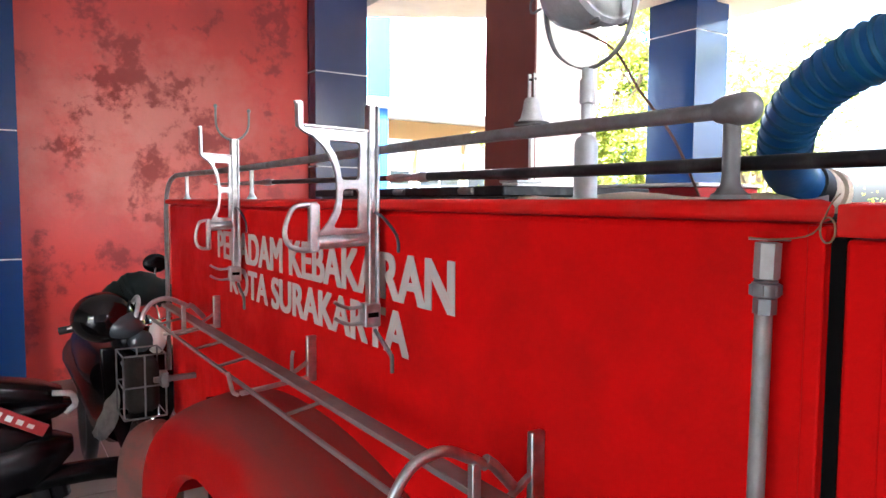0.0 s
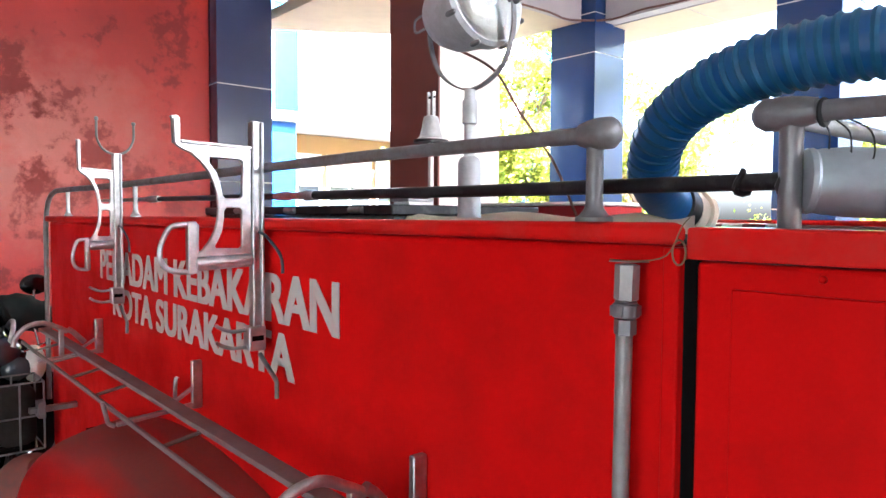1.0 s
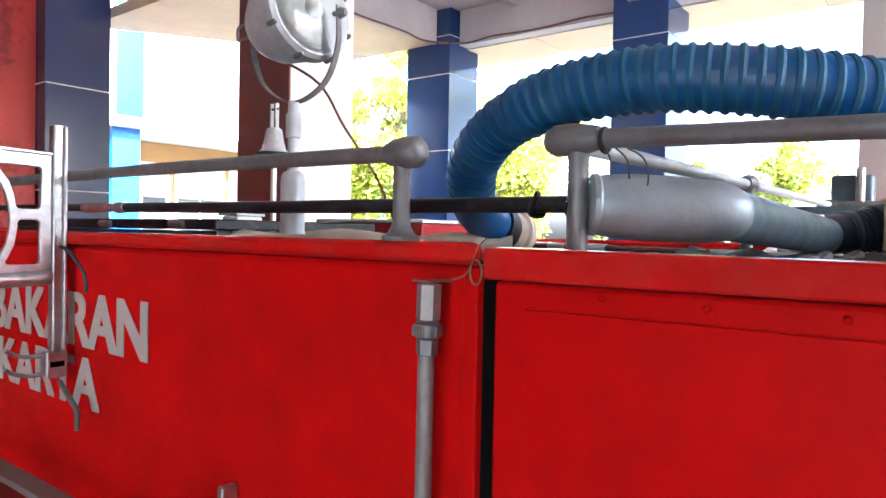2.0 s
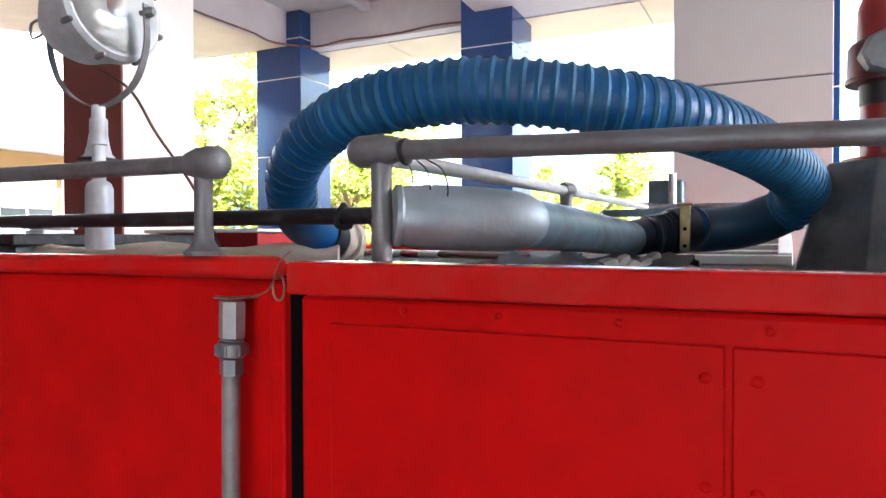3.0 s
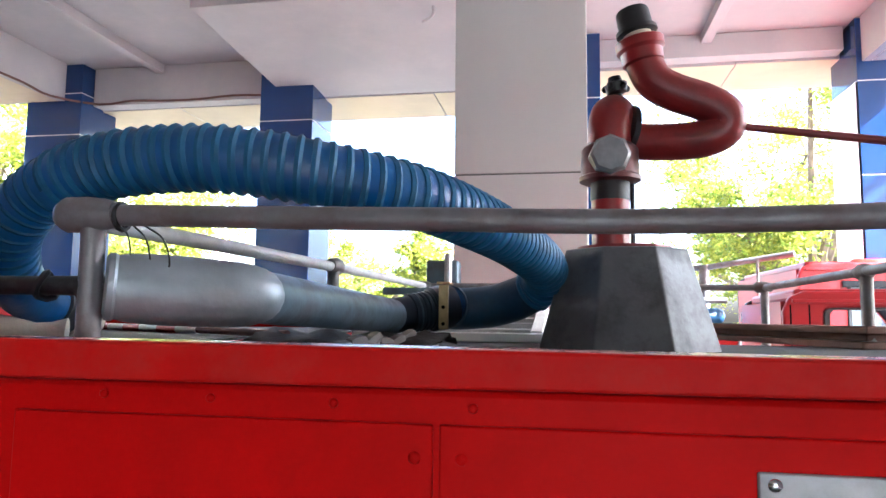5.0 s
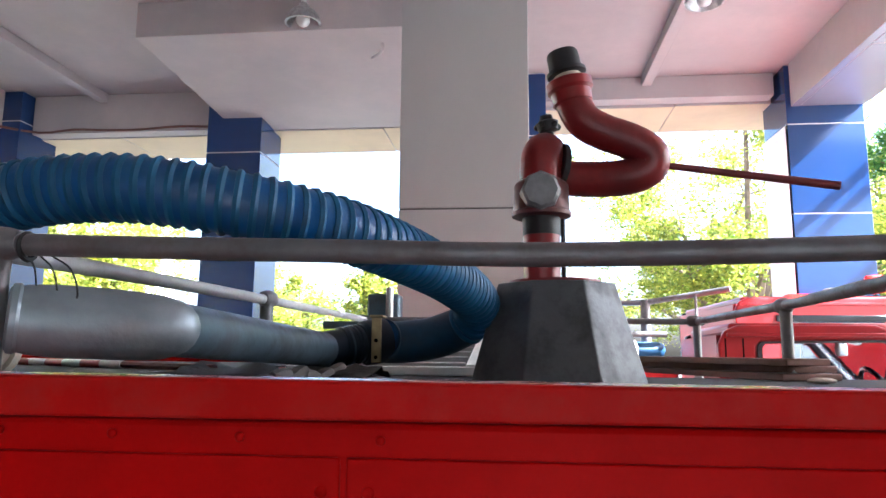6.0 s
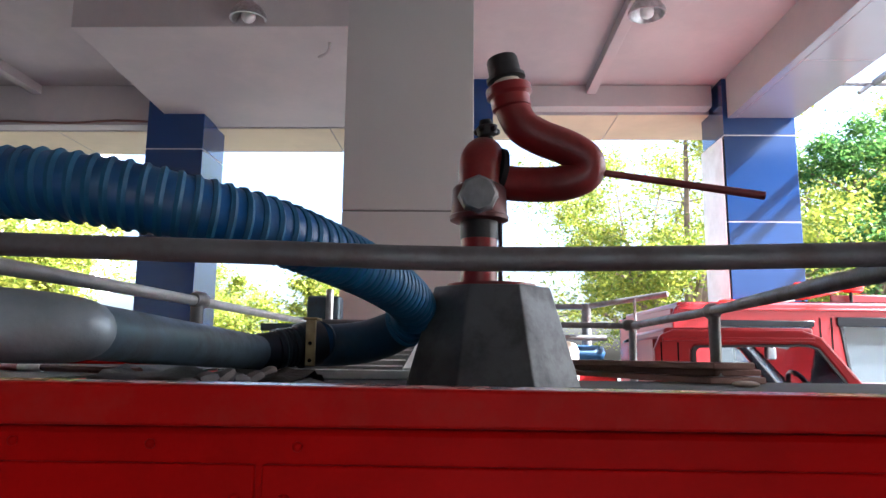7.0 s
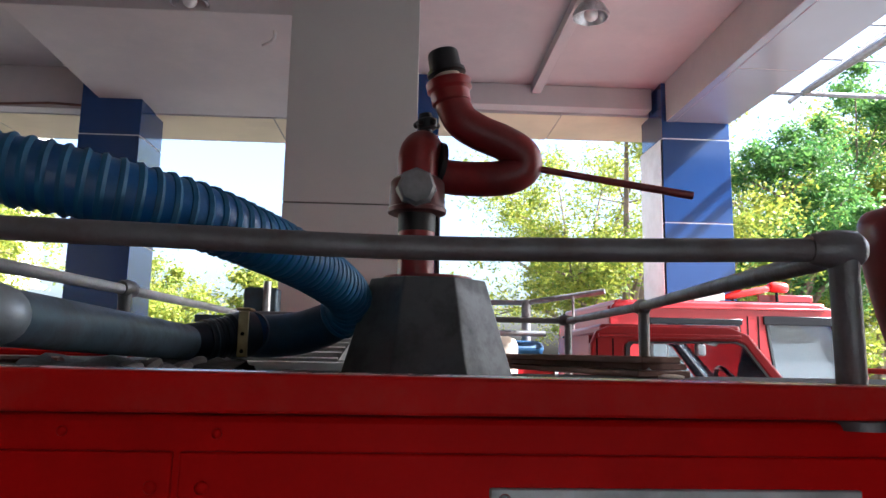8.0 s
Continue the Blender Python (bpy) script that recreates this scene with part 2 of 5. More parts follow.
# The film's pale colour imitates sky mirrored in the cab windows.
GLASS_SKY_FILM = glass_material("sky_film_cab_glass", (0.85, 0.92, 0.95), 0.03, 0.1)
GLASS_LENS = glass_material("lamp_glass", (0.95, 0.95, 0.92), 0.05)
PILLAR_LIT = material("lit_pillar_paint", (0.006, 0.17, 0.38), 0.45, vary=0.05)
FACADE = material("white_facade", (0.8, 0.79, 0.76), 0.8, vary=0.04, scale=0.8)
FACADE_OCHRE = material("ochre_facade", (0.42, 0.25, 0.11), 0.8, vary=0.08, scale=1)
WINDOW_DARK = material("dark_window_glass", (0.05, 0.06, 0.07), 0.08, vary=0.2)
BLACK_PLASTIC = material("black_plastic", (0.004, 0.004, 0.006), 0.25, vary=0.2, scale=12, spec=0.35)
VISOR = material("helmet_shell", (0.004, 0.004, 0.005), 0.1, vary=0.1, spec=0.5)
CLOTH_GREEN = material("dark_green_cloth", (0.005, 0.014, 0.014), 0.85, vary=0.3, scale=20, bump=0.3, bump_scale=200)
PLASTIC_WHITE = material("white_plastic", (0.6, 0.6, 0.58), 0.3, vary=0.04)
CHROME = material("chrome", (0.7, 0.7, 0.7), 0.15, metal=1.0, vary=0.05)
# Yellowish tint: the warm light on the soffit is put into its paint.
SOFFIT_WARM = material("warm_lit_soffit_paint", (0.6, 0.5, 0.34), 0.75, vary=0.06, scale=1.5, stain=(0.45, 0.38, 0.28), stain_amount=0.4, stain_scale=1.2)
DECAL_WHITE = material("white_vinyl", (0.7, 0.7, 0.7), 0.35, vary=0.05)
REFLECTOR = material("tarnished_reflector", (0.66, 0.6, 0.42), 0.22, metal=0.9, vary=0.15, scale=30)
BEACON = material("red_beacon", (0.7, 0.02, 0.012), 0.15, vary=0.05, coat=0.5)
BLUE_TARP = material("blue_tarp", (0.01, 0.055, 0.13), 0.6, vary=0.2, scale=6)
TARP_DARK = material("dark_canvas", (0.02, 0.017, 0.015), 0.8, vary=0.3, scale=14, bump=0.3, bump_scale=90, spec=0.2)
PILLAR_SHADED = material("shaded_pillar_paint", (0.004, 0.09, 0.36), 0.5, vary=0.05)
TIMBER = material("old_timber", (0.12, 0.05, 0.035), 0.7, vary=0.3, scale=12, bump=0.2)
WALL_CLOSE = material("plain_wall", (0.36, 0.34, 0.33), 0.8, vary=0.05)


# ---- mesh helpers ----
class Shape:
    def __init__(self):
        self.v, self.f = [], []

    def add(self, verts, faces):
        o = len(self.v)
        self.v += [tuple(p) for p in verts]
        self.f += [tuple(i + o for i in f) for f in faces]
        return self

    def box(self, x0, x1, y0, y1, z0, z1):
        v = [(x, y, z) for x in (x0, x1) for y in (y0, y1) for z in (z0, z1)]
        return self.add(v, [(0, 1, 3, 2), (4, 6, 7, 5), (0, 4, 5, 1), (2, 3, 7, 6), (0, 2, 6, 4), (1, 5, 7, 3)])

    def bar(self, a, b, w, h, up=(0, 0, 1)):
        """A box along a to b, w wide and h high."""
        a, b = Vector(a), Vector(b)
        d = (b - a).normalized()
        s = d.cross(Vector(up))
        if s.length < 1e-4:
            s = d.cross(Vector((0, 1, 0)))
        s.normalize()
        u = s.cross(d)
        v = [p + s * i * w / 2 + u * j * h / 2 for p in (a, b) for i, j in ((-1, -1), (1, -1), (1, 1), (-1, 1))]
        return self.add(v, [(0, 1, 2, 3), (7, 6, 5, 4), (0, 4, 5, 1), (1, 5, 6, 2), (2, 6, 7, 3), (3, 7, 4, 0)])

    def tube(self, path, radius, seg=16, caps=True, closed=False):
        """A round tube along path; radius is one number or one for each point."""
        pts = [Vector(p) for p in path]
        rad = radius if isinstance(radius, (list, tuple)) else [radius] * len(pts)
        n = len(pts)
        tan = []
        for i in range(n):
            a = pts[i - 1] if i > 0 or closed else pts[i]
            b = pts[(i + 1) % n] if i < n - 1 or closed else pts[i]
            t = b - a
            tan.append(t.normalized() if t.length > 1e-9 else (tan[-1] if tan else Vector((0, 0, 1))))
        ref = Vector((0, 0, 1)) if abs(tan[0].z) < 0.9 else Vector((1, 0, 0))
        nrm = (ref - tan[0] * ref.dot(tan[0])).normalized()
        verts = []
        for i in range(n):
            nrm = (nrm - tan[i] * nrm.dot(tan[i])).normalized()
            bi = tan[i].cross(nrm)
            for k in range(seg):
                a = 2 * math.pi * k / seg
                verts.append(pts[i] + (nrm * math.cos(a) + bi * math.sin(a)) * rad[i])
        faces = []
        for i in range(n if closed else n - 1):
            j = (i + 1) % n
            faces += [(i * seg + k, i * seg + (k + 1) % seg, j * seg + (k + 1) % seg, j * seg + k) for k in range(seg)]
        if caps and not closed:
            faces += [tuple(reversed(range(seg))), tuple((n - 1) * seg + k for k in range(seg))]
        return self.add(verts, faces)

    def lathe(self, a, b, profile, seg=24):
        """A turned body along a to b; profile: (share of the way, radius)."""
        a, b = Vector(a), Vector(b)
        path = [a.lerp(b, t) for t, r in profile]
        d = (b - a).normalized()
        ref = Vector((0, 0, 1)) if abs(d.z) < 0.9 else Vector((1, 0, 0))
        nrm = (ref - d * ref.dot(d)).normalized()
        bi = d.cross(nrm)
        verts = [p + (nrm * math.cos(2 * math.pi * k / seg) + bi * math.sin(2 * math.pi * k / seg)) * r for p, (t, r) in zip(path, profile) for k in range(seg)]
        n = len(path)
        faces = [(i * seg + k, i * seg + (k + 1) % seg, (i + 1) * seg + (k + 1) % seg, (i + 1) * seg + k) for i in range(n - 1) for k in range(seg)]
        faces += [tuple(reversed(range(seg))), tuple((n - 1) * seg + k for k in range(seg))]
        return self.add(verts, faces)

    def prism(self, outline, axis, a, b):
        """A flat outline of (u, v) pushed along an axis from a to b. u, v are the two other axes in order."""
        def put(u, v, w):
            return {"x": (w, u, v), "y": (u, w, v), "z": (u, v, w)}[axis]
        n = len(outline)
        v = [put(u, w, a) for u, w in outline] + [put(u, w, b) for u, w in outline]
        f = [tuple(range(n)), tuple(reversed(range(n, 2 * n)))] + [(i, i + n, (i + 1) % n + n, (i + 1) % n) for i in range(n)]
        return self.add(v, f)

    def ball(self, c, r, seg=16, rings=10, squash=(1, 1, 1)):
        c = Vector(c)
        v, f = [], []
        for i in range(rings + 1):
            th = math.pi * i / rings
            for k in range(seg):
                ph = 2 * math.pi * k / seg
                v.append((c.x + r * squash[0] * math.sin(th) * math.cos(ph), c.y + r * squash[1] * math.sin(th) * math.sin(ph), c.z + r * squash[2] * math.cos(th)))
        for i in range(rings):
            for k in range(seg):
                f.append((i * seg + k, i * seg + (k + 1) % seg, (i + 1) * seg + (k + 1) % seg, (i + 1) * seg + k))
        return self.add(v, f)


def smooth_path(points, per=8, closed=False):
    """A Catmull-Rom curve through points."""
    p = [Vector(q) for q in points]
    n = len(p)
    out = []
    for i in range(n if closed else n - 1):
        a, b, c, d = (p[(i - 1) % n] if closed or i > 0 else p[0] * 2 - p[1]), p[i], p[(i + 1) % n], (p[(i + 2) % n] if closed or i < n - 2 else p[-1] * 2 - p[-2])
        for k in range(per):
            t = k / per
            out.append(0.5 * ((2 * b) + (c - a) * t + (2 * a - 5 * b + 4 * c - d) * t * t + (3 * b - a - 3 * c + d) * t * t * t))
    if not closed:
        out.append(p[-1])
    return out


def mesh_from(name, shape, mat, smooth=True, angle=38):
    me = bpy.data.meshes.new(name)
    me.from_pydata(shape.v, [], shape.f)
    bm = bmesh.new()
    bm.from_mesh(me)
    bmesh.ops.remove_doubles(bm, verts=bm.verts, dist=1e-6)
    bmesh.ops.recalc_face_normals(bm, faces=bm.faces)
    for e in bm.edges:
        if len(e.link_faces) == 2 and e.calc_face_angle(0) > radians(angle):
            e.smooth = False
    for f in bm.faces:
        f.smooth = smooth
    bm.to_mesh(me)
    bm.free()
    me.materials.append(mat)
    return me


def rounded(ob, width, segments=2):
    b = ob.modifiers.new("bevel", "BEVEL")
    b.width, b.segments, b.limit_method, b.angle_limit = width, segments, "ANGLE", radians(40)
    b.harden_normals = False
    return ob


def thing(name, label, category, base, group="", kind=""):
    ob = new(name)
    ob.empty_display_size = 0.1
    ob.location = base
    return tagged(ob, label, category, group, kind)


def origin_of(ob):
    p = Vector(ob.location)
    if ob.parent:
        p = p + origin_of(ob.parent)
    return p


def part(name, shape, mat, parent, label="", bevel=0.0, smooth=True):
    ob = new(name, mesh_from(name, shape, mat, smooth))
    ob.parent = parent
    top = parent
    while top.parent:
        top = top.parent
    if parent is top:
        ob.matrix_parent_inverse = Matrix.Translation(-Vector(top.location))
    if label:
        tagged(ob, label)
    if bevel:
        rounded(ob, bevel)
    return ob


def single(name, shape, mat, label, category, group="", kind="", bevel=0.0, smooth=True):
    ob = new(name, mesh_from(name, shape, mat, smooth))
    if bevel:
        rounded(ob, bevel)
    return tagged(ob, label, category, group, kind)


# ---- the building ----
CEIL, EDGE_Y = 4.6, -3.49
ROOF_Y0, ROOF_Y1, ROOF_X0, ROOF_X1 = -3.2, 8.3, -5.0, 8.42
single("ground", Shape().box(-300, 300, -300, 300, -0.4, -0.12), GROUND, "grey paved yard stretching away to the trees", "ground", kind="structure")
ceiling = Shape().box(ROOF_X0, ROOF_X1, EDGE_Y, ROOF_Y1, CEIL, CEIL + 0.2)
# Unseen extra slab, added to shade the floor and the near cab.
ceiling.box(ROOF_X0, 4.0, -6.5, EDGE_Y - 0.002, CEIL, CEIL + 0.2)
for y in (-1.52, 4.3):
    ceiling.box(4.35, 7.49, y - 0.05, y + 0.05, CEIL - 0.1, CEIL - 0.003)
ceiling.box(4.002, 7.19, -2.9, -2.82, 4.17, CEIL - 0.002)
for k in range(3):
    ceiling.box(max(4.002, 5.844 - 1.35 * k), 7.19 - 1.35 * k, EDGE_Y + 0.003, -2.904, 4.173, CEIL - 0.002)
ceiling.box(7.38, 7.56, -2.75, -0.202, 4.365, CEIL - 0.006)
ceiling.box(7.38, 7.56, 2.842, 5.11, 4.16, CEIL - 0.006)
ceiling.box(4.33, 7.19, 5.32, 5.4, 4.17, CEIL - 0.002)
ceiling.prism([(5.5, 4.3), (7.563, 4.2), (7.563, 4.59), (5.5, 4.598)], "y", -0.2, 2.84)
for y in (-3.3, 4.15):
    ceiling.box(3.85, 4.2, y + 0.02, y + 2.9, CEIL - 0.28, CEIL - 0.002)
ys = [ROOF_Y0, -1.83, -0.202, 1.21, 2.68, 4.15, 5.62]
for y0, y1, low in zip(ys, ys[1:], (4.34, 4.335, 4.188, 4.185, 4.15, 4.15)):
    ceiling.box(7.565, ROOF_X1, y0 + 0.004, y1 - 0.004, low, CEIL - 0.004)
ceiling.prism([(4.33, 5.405), (7.19, 5.405), (7.19, 6.41), (6.9, 6.62), (4.33, 8.29)], "z", 4.172, 4.3)
ceiling_ob = single("ceiling", ceiling, PLASTER, "white plastered garage ceiling with beams and a front soffit tinted yellowish for warm light", "ceiling", kind="structure", bevel=0.006, smooth=False)
ceiling_ob.data.materials.append(SOFFIT_WARM)
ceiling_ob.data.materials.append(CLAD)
for p in ceiling_ob.data.polygons:
    if (p.center.x > 7.56 or p.center.y > 5.6) and 4.14 < p.center.z < 4.345:
        p.material_index = 1
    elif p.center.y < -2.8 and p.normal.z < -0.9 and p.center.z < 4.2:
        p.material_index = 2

# Added out of view: the opening sets how much daylight reaches the truck.
blocker_back = Shape().box(-5.0, -4.8, 0.6, 7.74, 0, CEIL - 0.005).box(-5.0, -4.8, -3.19, 0.596, 3.1, CEIL - 0.005)
single("blocker_back", blocker_back, WALL_CLOSE, "unseen wall with a wide opening, added to limit the light from behind", "wall", kind="structure")
# Light blocker outside the view; keeps sun and sky off the truck's side.
single("blocker_side", Shape().box(-4.79, 1.55, -3.48, -3.3, 0, CEIL - 0.005), WALL_CLOSE, "unseen side wall added to hold back sun and skylight", "wall", kind="structure")
single("wall_end", Shape().box(-5.0, 3.56, 7.75, 7.95, 0, CEIL), RED_WALL, "red painted end wall with dark peeling patches", "wall", kind="structure")


def panel_column(name, x0, x1, y0, y1, z1, mat, heights, label, joint, gap=0.006):
    """A clad column: a core with panels all round and open joints between them."""
    col = thing(name, label, "column", ((x0 + x1) / 2, (y0 + y1) / 2, 0), kind="structure")
    part("core", Shape().box(x0 + 0.004, x1 - 0.004, y0 + 0.004, y1 - 0.004, 0, z1), joint, col)
    zs = [0.0] + heights + [z1]
    for a, b in zip(zs, zs[1:]):
        part("panel", Shape().box(x0, x1, y0, y1, a + gap, b - gap), mat, col, bevel=0.003)
    return col


for y, w, joints in ((5.12, 0.68, [1.0, 1.9, 2.85, 3.79, 4.26]), (2.42, 0.58, [1.0, 1.9, 2.8, 3.85]), (-0.5, 0.6, [1.2, 2.2, 3.1, 3.95]), (-3.48, 0.7, [1.35, 2.27, 3.13, 4.0])):
    yard_column = panel_column("column", 7.2, 7.8, y, y + w, CEIL - 0.004, BLUE_PANEL, joints, "square column clad in glossy dark blue panels with white joints", JOINT)
# Painted glare: a white strip imitates bright sky mirrored in this side.
part("white_side", Shape().box(7.21, 7.79, -2.765, -2.757, 0.0, 3.98), WHITE, yard_column, "white strip for the sky glare on the blue side")
panel_column("column", 3.57, 4.24, 7.55, 8.15, CEIL - 0.004, NAVY_PANEL, [1.1, 2.2, 3.3], "square column clad in glossy navy panels against the red wall", JOINT)
panel_column("column", 0.0, 0.62, 7.4, 7.74, CEIL - 0.004, BLUE_PANEL, [1.25, 2.42, 3.6], "blue panelled pilaster standing against the red wall", JOINT)
panel_column("pier", 3.7, 4.3, -0.25, 0.36, CEIL - 0.004, PIER_GREY, [1.25, 2.48, 3.7], "broad pier clad in plain light grey panels", JOINT_GREY, 0.004)
pier = thing("pier", "square pier with a maroon front and white sides", "column", (4.0, 4.15, 0), kind="structure")
part("core", Shape().box(3.706, 4.32, 3.86, 4.45, 0, CEIL - 0.004), FACADE, pier)
part("panel", Shape().box(3.69, 3.705, 3.86, 4.45, 0, CEIL - 0.004), MAROON, pier, "maroon painted face")


cable_rnd = random.Random(3)
cable = [(5.2 + 0.35 * k, 5.3, 4.165 + cable_rnd.uniform(-0.015, 0.012)) for k in range(6)] + [(7.34, 5.0 - 0.4 * k, 4.185 + cable_rnd.uniform(-0.02, 0.01)) for k in range(6)]
single("soffit_cable", Shape().tube(smooth_path(cable, 3), 0.013, 8), TIMBER, "dark cable run along the edge of the soffit", "cable")


def ceiling_lamp(x, y):
    lamp = thing("ceiling_lamp", "small bell-shaped metal ceiling lamp with a glass bulb", "lamp", (x, y, CEIL), group="ceiling lamps")
    part("stem", Shape().tube([(x, y, CEIL), (x, y, CEIL - 0.12)], 0.02, 10), WHITE, lamp)
    part("shade", Shape().lathe((x, y, CEIL - 0.1), (x, y, CEIL - 0.27), [(0, 0.03), (0.2, 0.045), (0.45, 0.1), (0.8, 0.135), (1, 0.14), (1, 0.125), (0.6, 0.1), (0.4, 0.05)], 24), ALU, lamp)
    part("bulb", Shape().ball((x, y, CEIL - 0.24), 0.055, 12, 8), PLASTIC_WHITE, lamp)


ceiling_lamp(5.45, 1.44)
ceiling_lamp(5.4, -1.56)


# ---- the red fire truck ----
SX, FX = 1.2, 3.06
truck = thing("fire_truck", "old red fire truck with white lettering and roof rails", "fire truck", (2.13, 1.2, 0))
body = Shape()
body.box(SX, FX, 0.461, 3.98, 0.62, 1.774)
part("rear_body", body, RED, truck, "glossy red sheet metal body", bevel=0.012)
part("front_body", Shape().prism([(SX + 0.002, 0.62), (FX, 0.62), (FX, 1.708), (2.35, 1.757), (SX + 0.002, 1.757)], "y", -1.9, 0.443), RED, truck, "glossy red riveted locker body", bevel=0.006)
# Near-black filler gives the body gap the dark of a deep opening.
part("gap_fill", Shape().box(SX + 0.006, FX - 0.004, 0.4432, 0.4608, 0.62, 1.758), BLACK_GAP, truck, "black filler for the shade in the gap between the two bodies")
def coaming(name, x0, x1, y0, y1, z0, z1, w, bevel, last=4, fall=0.0, fall_low=0.0):
    """A raised edge all round a roof."""
    s = Shape()
    v = [(x, y, z - f * (y1 - y)) for z, f in ((z0, fall_low), (z1, fall)) for a in (0, w) for x, y in ((x0 + a, y0 + a), (x1 - a, y0 + a), (x1 - a, y1 - a), (x0 + a, y1 - a))]
    f = []
    for k in ((0, 3) if last == 3 else (1, 2, 3)):
        n = (k + 1) % 4
        f += [(k, n, 8 + n, 8 + k), (4 + k, 12 + k, 12 + n, 4 + n), (8 + k, 8 + n, 12 + n, 12 + k), (k, 4 + k, 4 + n, n)]
    f += [(1, 5, 13, 9), (2, 10, 14, 6)] if last == 3 else [(0, 8, 12, 4), (1, 5, 13, 9)]
    part(name, s.add(v, f), RED_LIP, truck, "worn red roof edge", bevel=bevel)


coaming("rear_lip", SX - 0.022, FX + 0.022, 0.442, 4.0, 1.7755, 1.803, 0.06, 0.009)
coaming("front_lip", SX - 0.03, FX + 0.03, -1.92, 0.437, 1.7605, 1.7975, 0.06, 0.003, 3, 0.007, -0.001)
# Added strip, paler and glossier than the lip, to draw its bright highlight.
part("lip_glint", Shape().bar((SX - 0.001, 0.43, 1.7976), (SX - 0.001, -1.9, 1.7976 - 0.0163), 0.05, 0.0012), LIP_GLOSS, truck, "glossy pale strip added for the sky glint on the roof edge")
part("rear_deck", Shape().box(SX + 0.03, FX - 0.03, 0.466, 3.93, 1.775, 1.779), DECK, truck)
part("front_deck", Shape().prism([(SX + 0.01, 1.758), (2.35, 1.758), (FX - 0.01, 1.7095), (FX - 0.01, 1.7135), (2.35, 1.762), (SX + 0.01, 1.762)], "y", -1.85, 0.436), DECK, truck)
part("far_lip", Shape().box(FX + 0.001, FX + 0.03, -1.86, 0.436, 1.68, 1.722), RED_LIP, truck, "worn red roof edge", bevel=0.003)
part("corner_strip", Shape().box(SX - 0.004, SX + 0.03, 0.463, 0.485, 0.62, 1.772), RED, truck, bevel=0.003)

# locker doors and rivets on the side
part("locker_door", Shape().box(SX - 0.003, SX + 0.01, -0.024, 0.397, 0.95, 1.727), RED, truck, bevel=0.002)
part("locker_door", Shape().box(SX - 0.003, SX + 0.01, -0.9, -0.03, 0.95, 1.727), RED, truck, bevel=0.002)
for y, z in [(0.3, 1.745), (0.189, 1.744), (0.068, 1.743), (-0.06, 1.742), (-0.008, 1.698), (-0.05, 1.698), (-0.008, 1.6), (-0.05, 1.6)]:
    part("rivet", Shape().ball((SX - 0.002, y, z), 0.0045 if z > 1.73 else 0.006, 10, 6, (0.7, 1, 1)), RED, truck)
plate = part("plate", Shape().box(SX - 0.006, SX - 0.002, -0.62, -0.292, 1.36, 1.7), ALU_PAINT, truck, "blank aluminium plate", bevel=0.002)
part("screw", Shape().ball((SX - 0.006, -0.305, 1.69), 0.006, 10, 6, (0.5, 1, 1)), CHROME, plate)


def lettering(text, y0, y1, z0, z1, heavy=0.0068):
    """Painted capitals on the side, each letter a piece, reading from y0 to y1 and as high as z0 to z1."""
    cu = bpy.data.curves.new("lettering", "FONT")
    cu.body, cu.size, cu.extrude = text, 1.0, 0.004
    tmp = bpy.data.objects.new("tmp", cu)
    scene.collection.objects.link(tmp)
    me = bpy.data.meshes.new_from_object(tmp.evaluated_get(bpy.context.evaluated_depsgraph_get()))
    bpy.data.objects.remove(tmp)
    bm = bmesh.new()
    bm.from_mesh(me)
    bmesh.ops.remove_doubles(bm, verts=bm.verts, dist=1e-5)
    xs = [v.co.x for v in bm.verts]
    ys = [v.co.y for v in bm.verts]
    sx, sy = (y0 - y1) / (max(xs) - min(xs)), (z1 - z0) / (max(ys) - min(ys))
    x_lo, y_lo = min(xs), min(ys)
    seen = set()
    for first in bm.verts:
        if first in seen:
            continue
        island, todo = [], [first]
        seen.add(first)
        while todo:
            p = todo.pop()
            island.append(p)
            for ed in p.link_edges:
                q = ed.other_vert(p)
                if q not in seen:
                    seen.add(q)
                    todo.append(q)
        index = {p: i for i, p in enumerate(island)}
        faces = [tuple(index[p] for p in f.verts) for f in {f for p in island for f in p.link_faces}]
        s = Shape()
        for k, (dy, dz) in enumerate([(0, 0), (0.5, 0), (-0.5, 0), (1, 0.5), (-1, 0.5), (1, -0.5), (-1, -0.5)]):
            s.add([(SX - 0.001 - 0.00022 * k - p.co.z * 0.15, y0 - (p.co.x - x_lo) * sx + dy * heavy, z0 + (p.co.y - y_lo) * sy + dz * heavy * 0.8) for p in island], faces)
        part("letter", s, LETTER, truck, "white painted capital letter", smooth=False)
    bm.free()


lettering("PEMADAM KEBAKARAN", 3.03, 1.238, 1.557, 1.669)
lettering("KOTA SURAKARTA", 2.86, 1.43, 1.425, 1.53)


# rails on the roof
RAIL_R = 0.0115


def rail(points, r=RAIL_R, mat=GREY_PIPE):
    return part("rail", Shape().tube(points, r, 14), mat, truck, "grey painted steel pipe")


def post(x, y, z0, z1, r=0.0115, mat=GREY_PIPE):
    s = Shape().lathe((x, y, z0), (x, y, z1), [(0, r * 2.2), (0.05, r * 2.2), (0.08, r * 1.7), (0.16, r * 1.15), (0.25, r), (0.9, r), (1, r * 1.2)], 16)
    return part("post", s, mat, truck)


def knob(x, y, z, r=0.021, along=(0, 1, 0), length=0.05):
    a = Vector((x, y, z)) - Vector(along) * length * 0.4
    b = Vector((x, y, z)) + Vector(along) * length * 0.6
